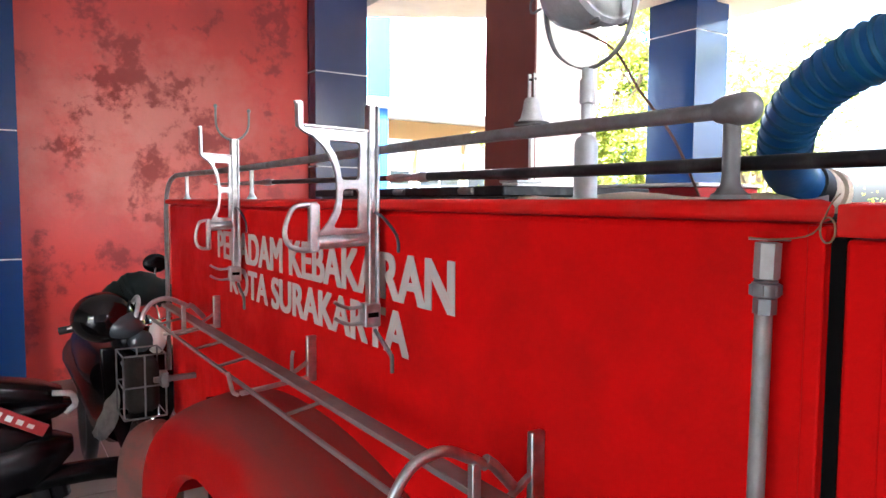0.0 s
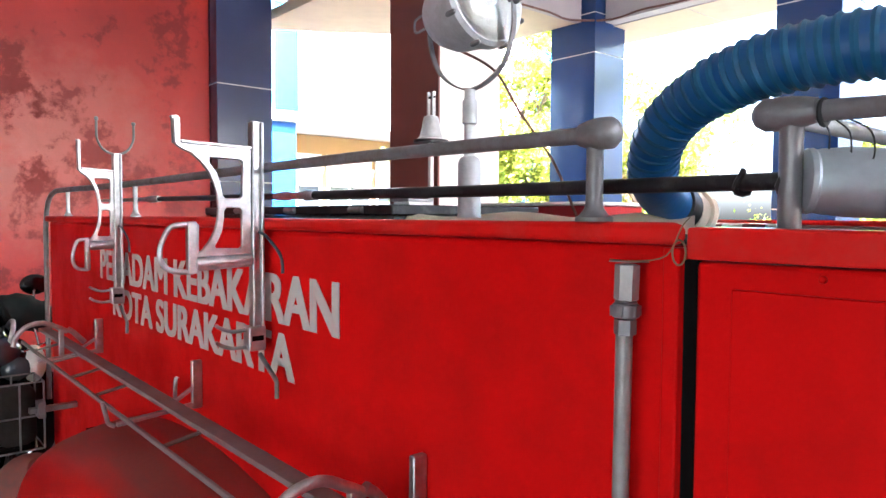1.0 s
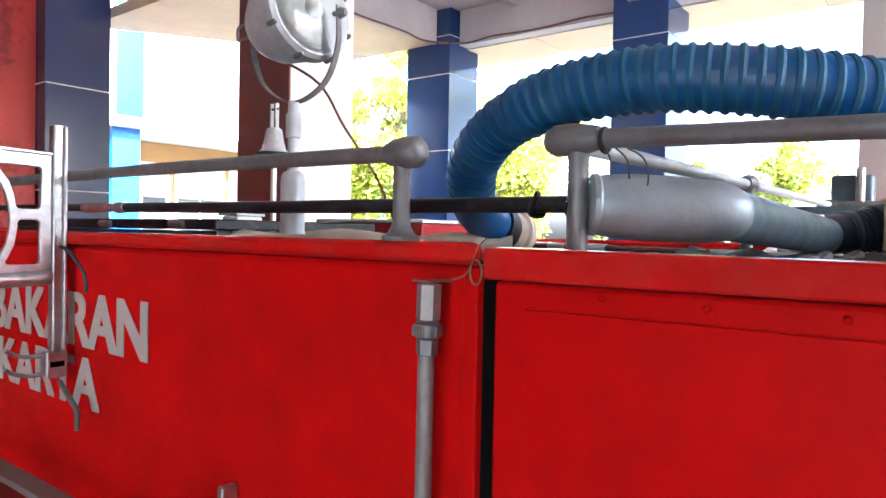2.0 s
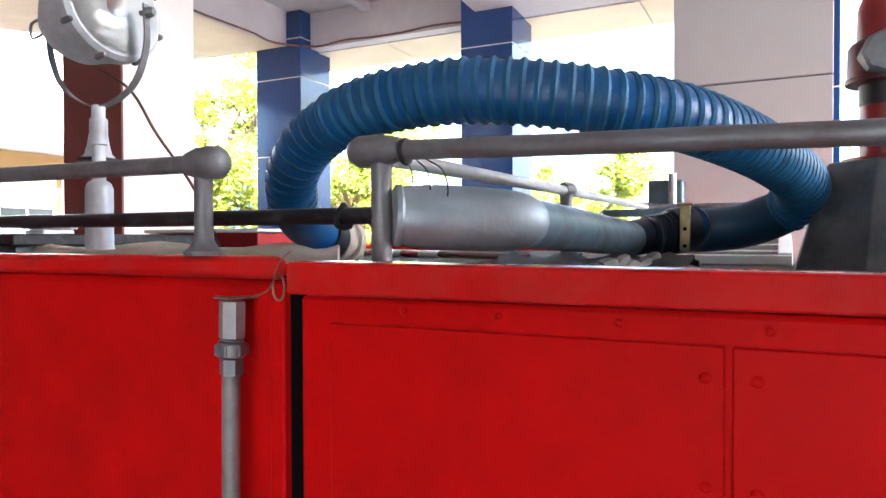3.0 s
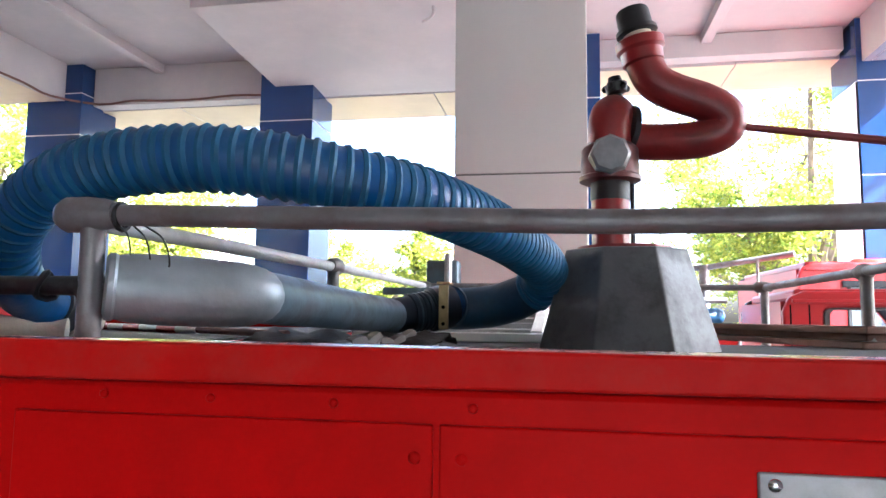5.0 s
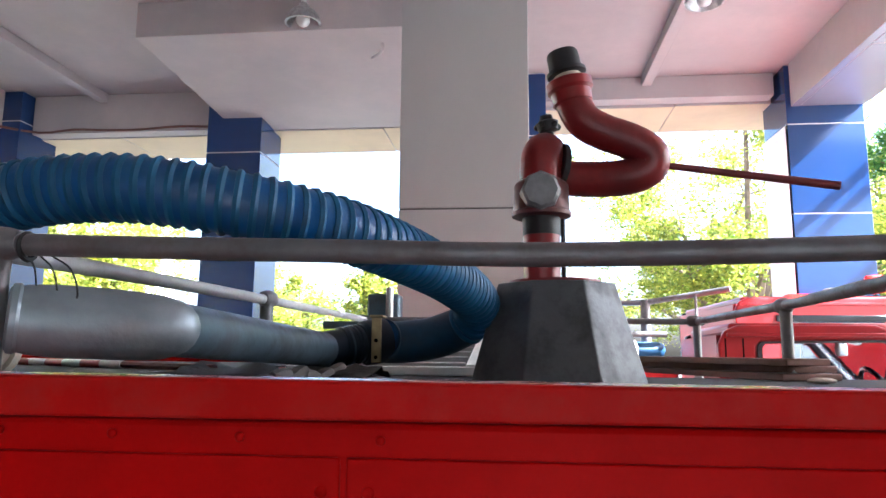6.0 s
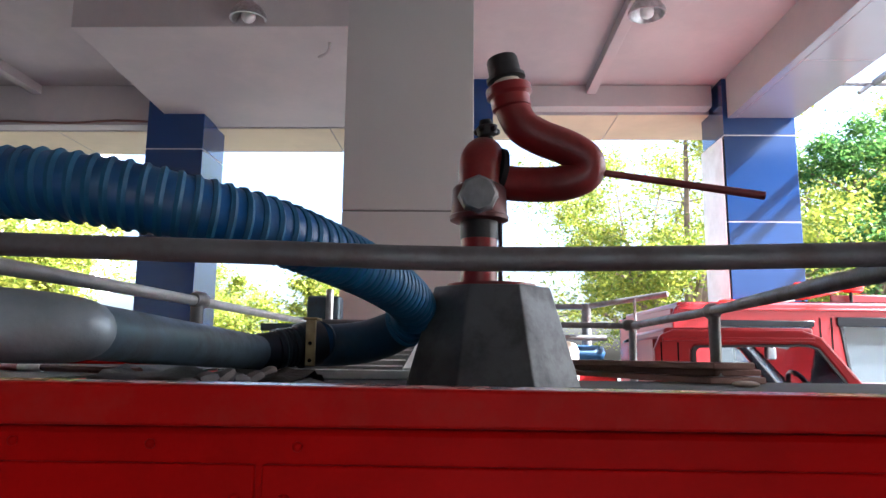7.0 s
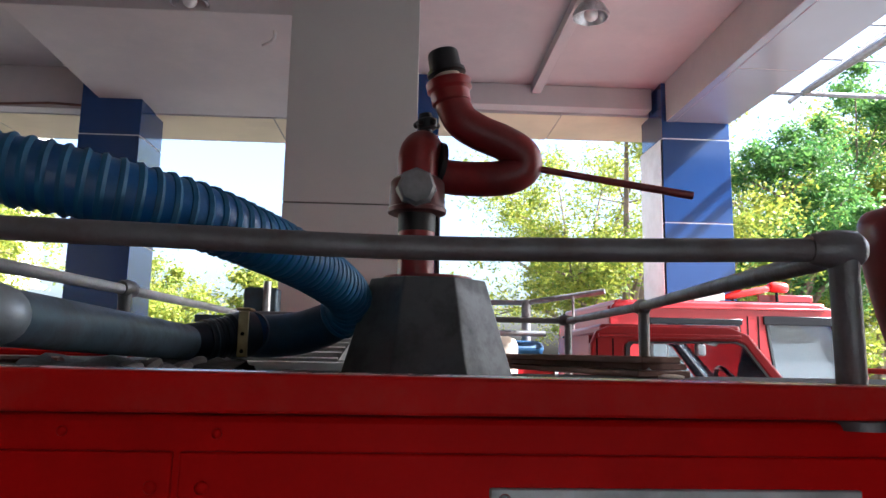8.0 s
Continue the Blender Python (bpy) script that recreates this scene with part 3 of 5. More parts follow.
    part("rail_fitting", Shape().lathe(b, a, [(0, r * 0.35), (0.06, r * 0.7), (0.2, r), (0.5, r * 1.02), (0.8, r * 0.9), (0.9, r * 0.8), (1, r * 0.72)], 18), GREY_PIPE, truck)


R1 = [(1.19, 0.6, 1.919), (1.19, 1.2, 1.924), (1.19, 2.0, 1.922), (1.19, 2.8, 1.92), (1.19, 3.6, 1.925), (1.19, 3.8, 1.92), (1.188, 3.93, 1.88), (1.186, 3.99, 1.78), (1.186, 4.0, 1.6), (1.186, 4.0, 1.1), (1.186, 4.0, 0.86)]
rail(smooth_path(R1, 6))
for y in (0.586, 2.55, 3.54):
    post(1.192, y, 1.803, 1.915, 0.0115 if y < 1 else 0.008, GREY_PIPE if y < 1 else ALU)
knob(1.19, 0.583, 1.919, 0.021, (0, -1, 0), 0.06)

R2 = [(1.235, 0.35, 1.926), (1.225, 0.17, 1.919), (1.22, 0.0, 1.914), (1.22, -0.2, 1.909), (1.22, -0.4, 1.911), (1.22, -0.634, 1.917)]
rail(smooth_path(R2, 6))
knob(1.235, 0.352, 1.926, 0.019, (0, 1, 0), 0.07)
post(1.238, 0.352, 1.75, 1.92, 0.0125)
knob(1.22, -0.622, 1.917, 0.019, (0, -1, 0), 0.055)
post(1.22, -0.634, 1.75, 1.91, 0.0135)
# Same pipe in lighter silver: its back-lit sheen is put into the paint.
rail([(1.235, 0.345, 1.918), (2.04, 0.364, 1.93), (3.04, 0.36, 1.934)], 0.0105, ALU_PAINT)
rail([(1.225, -0.632, 1.912), (2.25, -0.798, 1.933), (3.04, -0.8, 1.93)], 0.0115)
rail([(3.04, 0.36, 1.934), (3.04, -0.8, 1.93)], 0.0105)
for x, y in ((2.045, 0.364), (2.25, -0.8), (3.04, 0.36), (3.04, -0.8), (3.04, -0.2)):
    post(x, y, 1.705 if x > 3 else 1.75, 1.93, 0.0135)
    knob(x, y, 1.932, 0.019, (0, 1, 0) if x > 3 else (1, 0, 0), 0.06)

# side pipe in front of the gap
pipe = part("side_pipe", Shape().tube([(1.165, 0.517, 1.672), (1.165, 0.519, 1.4), (1.165, 0.522, 0.9)], 0.0105, 18), PIPE_GREY, truck, "dull grey vertical pipe")
part("pipe_socket", Shape().lathe((1.165, 0.514, 1.751), (1.165, 0.5152, 1.706), [(0, 0.012), (0.02, 0.0152), (0.97, 0.0152), (1, 0.013)], 6), PIPE_GREY, pipe, "worn hexagonal socket")
part("thread_ring", Shape().lathe((1.165, 0.5152, 1.706), (1.165, 0.5153, 1.702), [(0, 0.0125), (0.5, 0.0142), (1, 0.0125)], 18), GREY_PIPE, pipe)
union = part("union", Shape().lathe((1.165, 0.5153, 1.702), (1.165, 0.5156, 1.684), [(0, 0.0145), (0.1, 0.0168), (0.3, 0.0172), (0.7, 0.0172), (0.9, 0.0168), (1, 0.0145)], 18), HEX, pipe)
for k in range(6):
    a = k * math.pi / 3 + 0.3
    part("lug", Shape().box(1.165 + 0.0165 * math.cos(a) - 0.0025, 1.165 + 0.0165 * math.cos(a) + 0.0025, 0.5155 + 0.0165 * math.sin(a) - 0.0025, 0.5155 + 0.0165 * math.sin(a) + 0.0025, 1.6865, 1.6995), HEX, union, bevel=0.001)
part("lock_nut", Shape().lathe((1.165, 0.5156, 1.683), (1.165, 0.516, 1.6625), [(0, 0.0115), (0.05, 0.0138), (0.95, 0.0138), (1, 0.0115)], 6), GREY_PIPE, pipe)
part("pipe_bracket", Shape().bar((1.2, 0.518, 1.7525), (1.155, 0.522, 1.754), 0.026, 0.0015), PIPE_GREY, pipe)

# mudguard over the rear wheel
def fender():
    s = Shape()
    yc, zc, ly, lz = 2.0, 0.46, 1.27, 0.7
    n, m = 28, 12
    v = []
    for i in range(n + 1):
        a = math.pi * i / n
        for k in range(m + 1):
            t = k / m
            x = SX + 0.02 - 0.33 * math.sin(t * math.pi / 2)
            drop = 1 - 0.2 * (1 - math.cos(t * math.pi / 2)) - 0.08 * t ** 6
            v.append((x, yc + ly * math.cos(a) * (0.7 + 0.3 * drop), zc + lz * math.sin(a) ** 0.9 * drop))
        v.append((SX - 0.315, yc + 0.74 * math.cos(a), 0.38 + 0.57 * math.sin(a) ** 0.8))
        v.append((SX - 0.285, yc + 0.72 * math.cos(a), 0.38 + 0.55 * math.sin(a) ** 0.8))
    w = m + 3
    f = [(i * w + k, i * w + k + 1, (i + 1) * w + k + 1, (i + 1) * w + k) for i in range(n) for k in range(w - 1)]
    return s.add(v, f)


part("mudguard", fender(), RED_DUSTY, truck, "dusty rounded red mudguard")
part("skirt", Shape().tube(smooth_path([(1.06, 3.52, 0.66), (1.03, 3.62, 0.55), (1.02, 3.68, 0.35), (1.02, 3.68, 0.12)], 5), [0.06, 0.09, 0.115, 0.135, 0.15, 0.155, 0.158, 0.16, 0.16, 0.16, 0.16, 0.158, 0.155, 0.15, 0.14, 0.12], 18), SKIRT_DUST, truck, "dust-covered rear skirt")
# Added black box: the shade of the arch is put into its colour.
part("well_shade", Shape().box(1.09, 1.198, 1.15, 2.85, 0.25, 1.0), BLACK_GAP, truck, "black box for the shade inside the wheel arch")
TYRE = [(0, 0.3), (0.05, 0.4), (0.2, 0.44), (0.8, 0.44), (0.95, 0.4), (1, 0.3)]
for x, y in ((0.99, 2.0), (1.02, -1.2), (2.9, 2.0), (2.9, -1.2)):
    wheel = part("wheel", Shape().lathe((x, y, 0.45), (x + 0.22, y, 0.45), TYRE, 32), RUBBER, truck)
    part("rim", Shape().lathe((x - 0.01, y, 0.45), (x + 0.12, y, 0.45), [(0, 0.2), (0.1, 0.26), (0.5, 0.24), (1, 0.1)], 24), RED_DUSTY, wheel)
part("chassis", Shape().box(1.4, 2.86, -1.8, 3.9, 0.42, 0.62), RUBBER, truck)


# hook brackets that stand out from the side
def plate(outline, holes, y0, y1):
    """A flat casting in the x-z plane with openings."""
    bm = bmesh.new()
    edges = []
    for ring in [outline] + holes:
        vs = [bm.verts.new((x, y0, z)) for x, z in ring]
        edges += [bm.edges.new((vs[i], vs[(i + 1) % len(vs)])) for i in range(len(vs))]
    res = bmesh.ops.triangle_fill(bm, edges=edges, use_beauty=True)
    faces = [g for g in res["geom"] if isinstance(g, bmesh.types.BMFace)]
    ex = bmesh.ops.extrude_face_region(bm, geom=faces)
    bmesh.ops.translate(bm, verts=[g for g in ex["geom"] if isinstance(g, bmesh.types.BMVert)], vec=(0, y1 - y0, 0))
    bm.verts.index_update()
    s = Shape().add([tuple(v.co) for v in bm.verts], [tuple(v.index for v in f.verts) for f in bm.faces])
    bm.free()
    return s


def hook_bracket(y, k, tip, drop):
    """k: how far it stands out; tip: the height of its upturned hook; drop: how much lower its loop hangs."""
    def ring(points):
        return [(1.16 - (1.16 - x) * k, z) for x, z in points]
    br = part("hook_bracket", Shape().box(1.151, 1.177, y - 0.004, y + 0.004, 1.49, 2.03), ALU, truck, "cast aluminium hook bracket", bevel=0.001)
    for x0, x1 in ((1.1485, 1.156), (1.1705, 1.178)):
        part("rib", Shape().box(x0, x1, y - 0.013, y + 0.013, 1.492, 2.028), ALU, br, bevel=0.003)
    web = ring([(1.148, 1.968), (1.06, 1.967), (1.0, 1.968), (0.985, 1.972), (0.985, tip - 0.003), (0.979, tip + 0.002), (0.964, tip), (0.968, tip - 0.008), (0.972, tip - 0.02), (0.971, 1.974), (0.976, 1.962), (0.99, 1.953), (1.008, 1.946), (1.028, 1.93),
                (1.046, 1.908), (1.058, 1.884), (1.066, 1.858), (1.069, 1.828), (1.067, 1.8), (1.06, 1.774), (1.048, 1.752), (1.032, 1.732), (1.014, 1.717), (1.148, 1.717)])
    upper = ring([(1.05, 1.939), (1.122, 1.937), (1.129, 1.931), (1.126, 1.856), (1.12, 1.849), (1.085, 1.849), (1.08, 1.854), (1.076, 1.878), (1.067, 1.905), (1.05, 1.928)])
    lower = ring([(1.088, 1.826), (1.12, 1.826), (1.125, 1.82), (1.125, 1.739), (1.12, 1.733), (1.064, 1.734), (1.06, 1.739), (1.068, 1.752), (1.077, 1.772), (1.082, 1.8), (1.083, 1.82)])
    part("web", plate(web, [upper, lower], y - 0.006, y + 0.006), ALU, br, "cast openwork web", bevel=0.0022)
    part("arm_flange", Shape().add([(x, yy, z) for yy in (y - 0.012, y + 0.012) for x, z in ring([(1.148, 1.963), (0.985, 1.967), (0.985, 1.974), (1.148, 1.97)])],
                                   [(0, 1, 2, 3), (7, 6, 5, 4), (0, 4, 5, 1), (1, 5, 6, 2), (2, 6, 7, 3), (3, 7, 4, 0)]), ALU, br, bevel=0.002)
    part("tip_flange", Shape().add([(x, yy, z) for yy in (y - 0.011, y + 0.011) for x, z in ring([(0.971, 1.966), (0.976, 1.966), (0.977, tip - 0.004), (0.969, tip - 0.004)])],
                                   [(0, 1, 2, 3), (7, 6, 5, 4), (0, 4, 5, 1), (1, 5, 6, 2), (2, 6, 7, 3), (3, 7, 4, 0)]), ALU, br, bevel=0.002)
    x0 = ring([(1.014, 0)])[0][0]
    part("tray", Shape().lathe((x0, y, 1.7), (1.149, y, 1.706), [(0, 0.012), (0.02, 0.0165), (0.98, 0.0165), (1, 0.012)], 14), ALU, br)
    hoop = ring([(1.018, 1.79), (0.985, 1.788), (0.962, 1.782), (0.948, 1.76), (0.94, 1.735), (0.941, 1.712), (0.952, 1.694), (0.975, 1.685), (1.012, 1.683)])
    part("loop", Shape().tube(smooth_path([(x, y, z - drop) for x, z in hoop], 4), 0.0062, 10), ALU, br)
    xs = [x for x, z in ring([(0.998, 0), (1.006, 0), (1.018, 0), (1.024, 0)])]
    part("loop_plate", Shape().box(xs[0], xs[2], y - 0.011, y + 0.011, 1.679 - drop, 1.794 - drop), ALU, br, bevel=0.003)
    part("plate_rib", Shape().box(xs[2] + 0.0004, xs[3], y - 0.006, y + 0.006, 1.682 - drop, 1.79 - drop), ALU, br, bevel=0.002)
    part("clip", Shape().box(1.135, 1.178, y - 0.018, y + 0.018, 1.49, 1.548), ALU, br, bevel=0.004)
    part("clip_slot", Shape().box(1.142, 1.171, y - 0.0188, y - 0.0181, 1.514, 1.526), BLACK_GAP, br)
    for z in (1.54, 1.5):
        part("clip_arm", Shape().tube(smooth_path([(1.14, y, z), (1.11, y + 0.015, z - 0.004), (1.085, y + 0.02, z + 0.004), (1.07, y + 0.02, z + 0.014)], 4), 0.0045, 8), ALU, br)
    part("handle", Shape().tube(smooth_path([(1.165, y - 0.01, 1.48), (1.162, y - 0.07, 1.45), (1.16, y - 0.1, 1.435), (1.158, y - 0.108, 1.42), (1.158, y - 0.108, 1.395)], 4), 0.0055, 8), GREY_PIPE, br)
    part("stay", Shape().tube(smooth_path([(1.165, y - 0.012, 1.77), (1.165, y - 0.05, 1.76), (1.165, y - 0.11, 1.725), (1.165, y - 0.125, 1.7), (1.165, y - 0.125, 1.68)], 4), 0.0038, 8), TAPER, br)


hook_bracket(1.54, 1.0, 2.025, 0.0)
hook_bracket(2.66, 0.66, 2.07, 0.066)

uhook = Shape().tube(smooth_path([(1.125, 2.77, 2.16), (1.127, 2.77, 2.09), (1.15, 2.77, 2.05), (1.19, 2.77, 2.035), (1.23, 2.77, 2.05), (1.253, 2.77, 2.09), (1.255, 2.77, 2.15)], 5), 0.0045, 8)
uhook.tube([(1.19, 2.77, 2.035), (1.19, 2.77, 1.92)], 0.008, 8)
uhook.ball((1.125, 2.77, 2.163), 0.008, 8, 6).ball((1.255, 2.77, 2.153), 0.008, 8, 6)
part("pole_fork", uhook, GREY_PIPE, truck)

# ladder on the side
ladder = thing("ladder", "narrow grey metal ladder carried flat on the truck's side", "ladder", (1.03, 2.0, 1.27))
part("rail", Shape().bar((1.085, 0.5, 1.29), (1.085, 3.55, 1.29), 0.044, 0.014), LADDER, ladder, bevel=0.002)
part("rail", Shape().bar((0.975, 0.5, 1.265), (0.975, 3.4, 1.265), 0.009, 0.012), LADDER, ladder, bevel=0.002)
for y in (1.65, 2.25, 2.55, 2.85, 3.15):
    part("rung", Shape().tube([(0.975, y, 1.266), (1.075, y, 1.284)], 0.0055, 8), LADDER, ladder)


def ladder_bracket(y, clamp):
    br = part("ladder_bracket", Shape().box(1.168, 1.198, y - 0.008, y + 0.008, 1.25, 1.39), ALU, truck, "cast ladder bracket", bevel=0.003)
    s = Shape().bar((1.17, y, 1.262), (0.965, y, 1.243), 0.016, 0.012)
    part("arm", s, ALU, br, bevel=0.002)
    part("brace", Shape().bar((1.17, y, 1.31), (1.09, y, 1.26), 0.014, 0.01), ALU, br, bevel=0.002)
    if clamp:
        c = smooth_path([(0.885, y, 1.31), (0.895, y, 1.345), (0.93, y, 1.382), (0.984, y, 1.392), (1.035, y, 1.37), (1.07, y, 1.35)], 5)
        part("clamp", Shape().tube(c, 0.0095, 12), ALU, br)
        part("clamp_pin", Shape().tube([(1.07, y, 1.36), (1.09, y, 1.345), (1.13, y, 1.3)], 0.0105, 12), ALU, br)
        part("clamp_leg", Shape().box(1.038, 1.056, y - 0.008, y + 0.008, 1.25, 1.36), ALU, br, bevel=0.002)
    else:
        part("finger", Shape().tube(smooth_path([(0.96, y, 1.24), (0.945, y, 1.25), (0.938, y, 1.275), (0.93, y, 1.31)], 4), 0.006, 8), ALU, br)
        part("finger", Shape().tube(smooth_path([(1.128, y + 0.02, 1.26), (1.13, y + 0.02, 1.33), (1.135, y + 0.02, 1.345)], 4), 0.006, 8), ALU, br)


for y, clamp in ((0.95, True), (1.98, False), (3.02, True)):
    ladder_bracket(y, clamp)
step = part("rear_step", Shape().box(1.0, 1.19, 3.42, 3.45, 0.94, 0.965), GREY_PIPE, truck, "small grey folding step", bevel=0.003)
part("step_plate", Shape().box(1.03, 1.06, 3.4, 3.47, 0.92, 0.99), GREY_PIPE, step, bevel=0.003)


# ---- on the roof of the truck ----
pole = thing("pike_pole", "long black painted pole lying along the roof rail", "pole", (1.25, 1.5, 1.85))
part("shaft", Shape().tube([(1.245, 0.345, 1.851), (1.25, 0.9, 1.853), (1.252, 1.42, 1.857)], 0.0105, 14), POLE_BLACK, pole)
part("ferrule", Shape().lathe((1.252, 1.42, 1.857), (1.254, 1.62, 1.858), [(0, 0.012), (0.2, 0.013), (0.25, 0.009), (0.6, 0.009), (0.65, 0.012), (0.8, 0.012), (1, 0.009)], 12), ALU, pole)
part("thin_shaft", Shape().tube([(1.254, 1.6, 1.858), (1.257, 2.5, 1.866)], 0.008, 10), POLE_BLACK, pole)
part("tip", Shape().lathe((1.257, 2.5, 1.866), (1.26, 3.3, 1.872), [(0, 0.011), (0.1, 0.012), (0.2, 0.007), (0.9, 0.006), (1, 0.002)], 10), ALU, pole)
for y in (0.36, 0.41):
    part("tie", Shape().tube([(1.245 + 0.014 * math.cos(a), y + 0.004 * math.sin(2 * a), 1.851 + 0.014 * math.sin(a)) for a in [k * math.pi / 6 for k in range(12)]], 0.004, 6, closed=True), RUBBER, pole)

HOSE_R = 0.046
HOSE_PTS = [(1.74, 0.746, 1.816), (1.703, 0.747, 1.821), (1.631, 0.742, 1.84), (1.564, 0.726, 1.865), (1.501, 0.693, 1.898), (1.468, 0.666, 1.932), (1.447, 0.634, 1.958), (1.437, 0.599, 1.983),
            (1.423, 0.548, 2.002), (1.414, 0.494, 2.016), (1.41, 0.439, 2.024), (1.413, 0.381, 2.028), (1.416, 0.324, 2.028), (1.426, 0.266, 2.023), (1.4395, 0.211, 2.016), (1.459, 0.158, 2.007),
            (1.488, 0.109, 1.998), (1.53, 0.063, 1.99), (1.591, 0.021, 1.979), (1.676, -0.017, 1.968), (1.781, -0.051, 1.956), (1.891, -0.083, 1.938), (1.976, -0.102, 1.916), (2.029, -0.089, 1.887),
            (2.056, -0.044, 1.864), (2.068, 0.001, 1.849), (2.071, 0.049, 1.842), (2.06, 0.09, 1.84), (2.03, 0.105, 1.845)]
hose = thing("suction_hose", "blue corrugated suction hose coiled on the truck roof", "hose", (1.6, 0.3, 1.805))
hp = [Vector(p) for p in smooth_path(HOSE_PTS, 8)]
for k in range(1000):  # even out the bends without drawing them in
    w = 0.25 if k % 2 == 0 else -0.2535
    hp = [hp[0]] + [b + (a - 2 * b + c) * w for a, b, c in zip(hp, hp[1:], hp[2:])] + [hp[-1]]
part("tube", Shape().tube(hp, [HOSE_R - 0.0035 - 0.003 * max(0, 1 - k / 30) for k in range(len(hp))], 32), HOSE, hose, "dark blue rubber tube")


def spiral(path, pitch, r, wire):
    """A wire wound round a path."""
    pts = [Vector(p) for p in path]
    cum = [0.0]
    for a, b in zip(pts, pts[1:]):
        cum.append(cum[-1] + (b - a).length)
    total = cum[-1]
    out = []
    steps = int(total / pitch * 20)
    j = 0
    nrm = None
    for i in range(steps + 1):
        s = total * i / steps
        while j < len(cum) - 2 and cum[j + 1] < s:
            j += 1
        t = (s - cum[j]) / (cum[j + 1] - cum[j])
        p = pts[j].lerp(pts[j + 1], t)
        d0 = (pts[j + 1] - pts[max(0, j - 1)]).normalized()
        d1 = (pts[min(len(pts) - 1, j + 2)] - pts[j]).normalized()
        d = d0.lerp(d1, t).normalized()
        if nrm is None:
            nrm = Vector((0, 0, 1))
        nrm = (nrm - d * nrm.dot(d)).normalized()
        bi = d.cross(nrm)
        a = 2 * math.pi * s / pitch
        out.append(p + (nrm * math.cos(a) + bi * math.sin(a)) * r)
    return Shape().tube(out, wire, 6)


# The first stretch has lower ribs in a darker, rougher rubber.
part("low_rib", spiral(hp[30:66], 0.0199, HOSE_R - 0.0058, 0.0046), HOSE_DULL, hose, "flattened spiral rib")
part("spiral_rib", spiral(hp[65:-36], 0.0199, HOSE_R - 0.0048, 0.0058), HOSE_RIB, hose, "raised spiral rib")
# Smooth sleeve; the dim light on this hose end is partly in its colour.
part("sleeve", Shape().tube(hp[-38:], [HOSE_R - 0.003 + 0.002 * min(1, k / 6) for k in range(38)], 28), HOSE_SLEEVE, hose, "smooth blue rubber sleeve, darkened for the low light there")
part("coupling", Shape().lathe((1.69, 0.747, 1.824), (1.752, 0.745, 1.815), [(0, 0.041), (0.05, 0.046), (0.3, 0.046), (0.34, 0.041), (0.6, 0.041), (0.64, 0.048), (0.9, 0.048), (1, 0.042)], 24), BEIGE, hose, "pale worn hose coupling")
part("band", Shape().lathe((1.65, 0.744, 1.835), (1.69, 0.747, 1.824), [(0, 0.042), (0.05, 0.0455), (0.95, 0.0455), (1, 0.043)], 24), RUBBER, hose)

nozzle = thing("branch_nozzle", "large aluminium branch nozzle strapped below the rail", "nozzle", (1.6, 0.25, 1.81))
part("bulb", Shape().lathe((1.25, 0.345, 1.851), (1.337, 0.227, 1.845), [(0, 0.012), (0.0, 0.031), (0.02, 0.0362), (0.06, 0.037), (0.08, 0.0348), (0.14, 0.0368), (0.3, 0.0388), (0.48, 0.0392), (0.68, 0.039), (0.82, 0.0385), (0.95, 0.0375), (1.06, 0.0355), (1.15, 0.032), (1.23, 0.026), (1.28, 0.018), (1.31, 0.008)], 36), NOZZLE, nozzle, "dull cast aluminium bulb")
part("barrel", Shape().lathe((1.325, 0.2275, 1.8455), (1.966, 0.2035, 1.8225), [(0, 0.0322), (0.2, 0.0328), (0.6, 0.0332), (0.97, 0.0335), (0.975, 0.035), (1, 0.035)], 32), TAPER, nozzle, "scratched blue-grey metal barrel")
CUFF_A, CUFF_B = Vector((1.955, 0.205, 1.823)), Vector((2.035, 0.112, 1.842))
part("cuff", Shape().lathe(CUFF_A, CUFF_B, [(0, 0.0345), (0.04, 0.0362), (0.3, 0.036), (0.34, 0.0385), (0.5, 0.0385), (0.54, 0.036), (0.7, 0.037), (0.74, 0.0465), (0.9, 0.0475), (1, 0.0475), (1.12, 0.0465), (1.13, 0.043)], 28), CUFF, nozzle, "dark navy rubber cuff")
buckle = part("buckle", Shape().box(1.977, 1.986, 0.094, 0.114, 1.797, 1.888), BRASS, nozzle, "brass buckle", bevel=0.002)
part("buckle_tab", Shape().box(1.972, 2.02, 0.09, 0.118, 1.8885, 1.894), BRASS, buckle, bevel=0.002)
for z in (1.842, 1.808):
    part("buckle_hole", Shape().lathe((1.9755, 0.104, z), (1.9768, 0.104, z), [(0, 0.004), (1, 0.004)], 10), BLACK_GAP, buckle)
for k in range(5):
    p = CUFF_A.lerp(CUFF_B, 0.3 + 0.09 * k)
    q = CUFF_A.lerp(CUFF_B, 0.335 + 0.09 * k)
    part("cuff_wire", Shape().lathe(p, q, [(0, 0.038), (0.2, 0.041), (0.8, 0.041), (1, 0.038)], 24), TAPER if k == 1 else CUFF, nozzle)

# pedestal and water monitor
def octagon(cx, cy, flats, z):
    r = flats / 2 / math.cos(math.pi / 8)
    return [(cx + r * math.cos(math.pi / 8 + k * math.pi / 4), cy + r * math.sin(math.pi / 8 + k * math.pi / 4), z) for k in range(8)]


monitor = thing("water_monitor", "red water cannon on a grey octagonal steel pedestal", "water cannon", (2.05, -0.265, 1.756))
MX, MY = 2.045, -0.262
s = Shape()
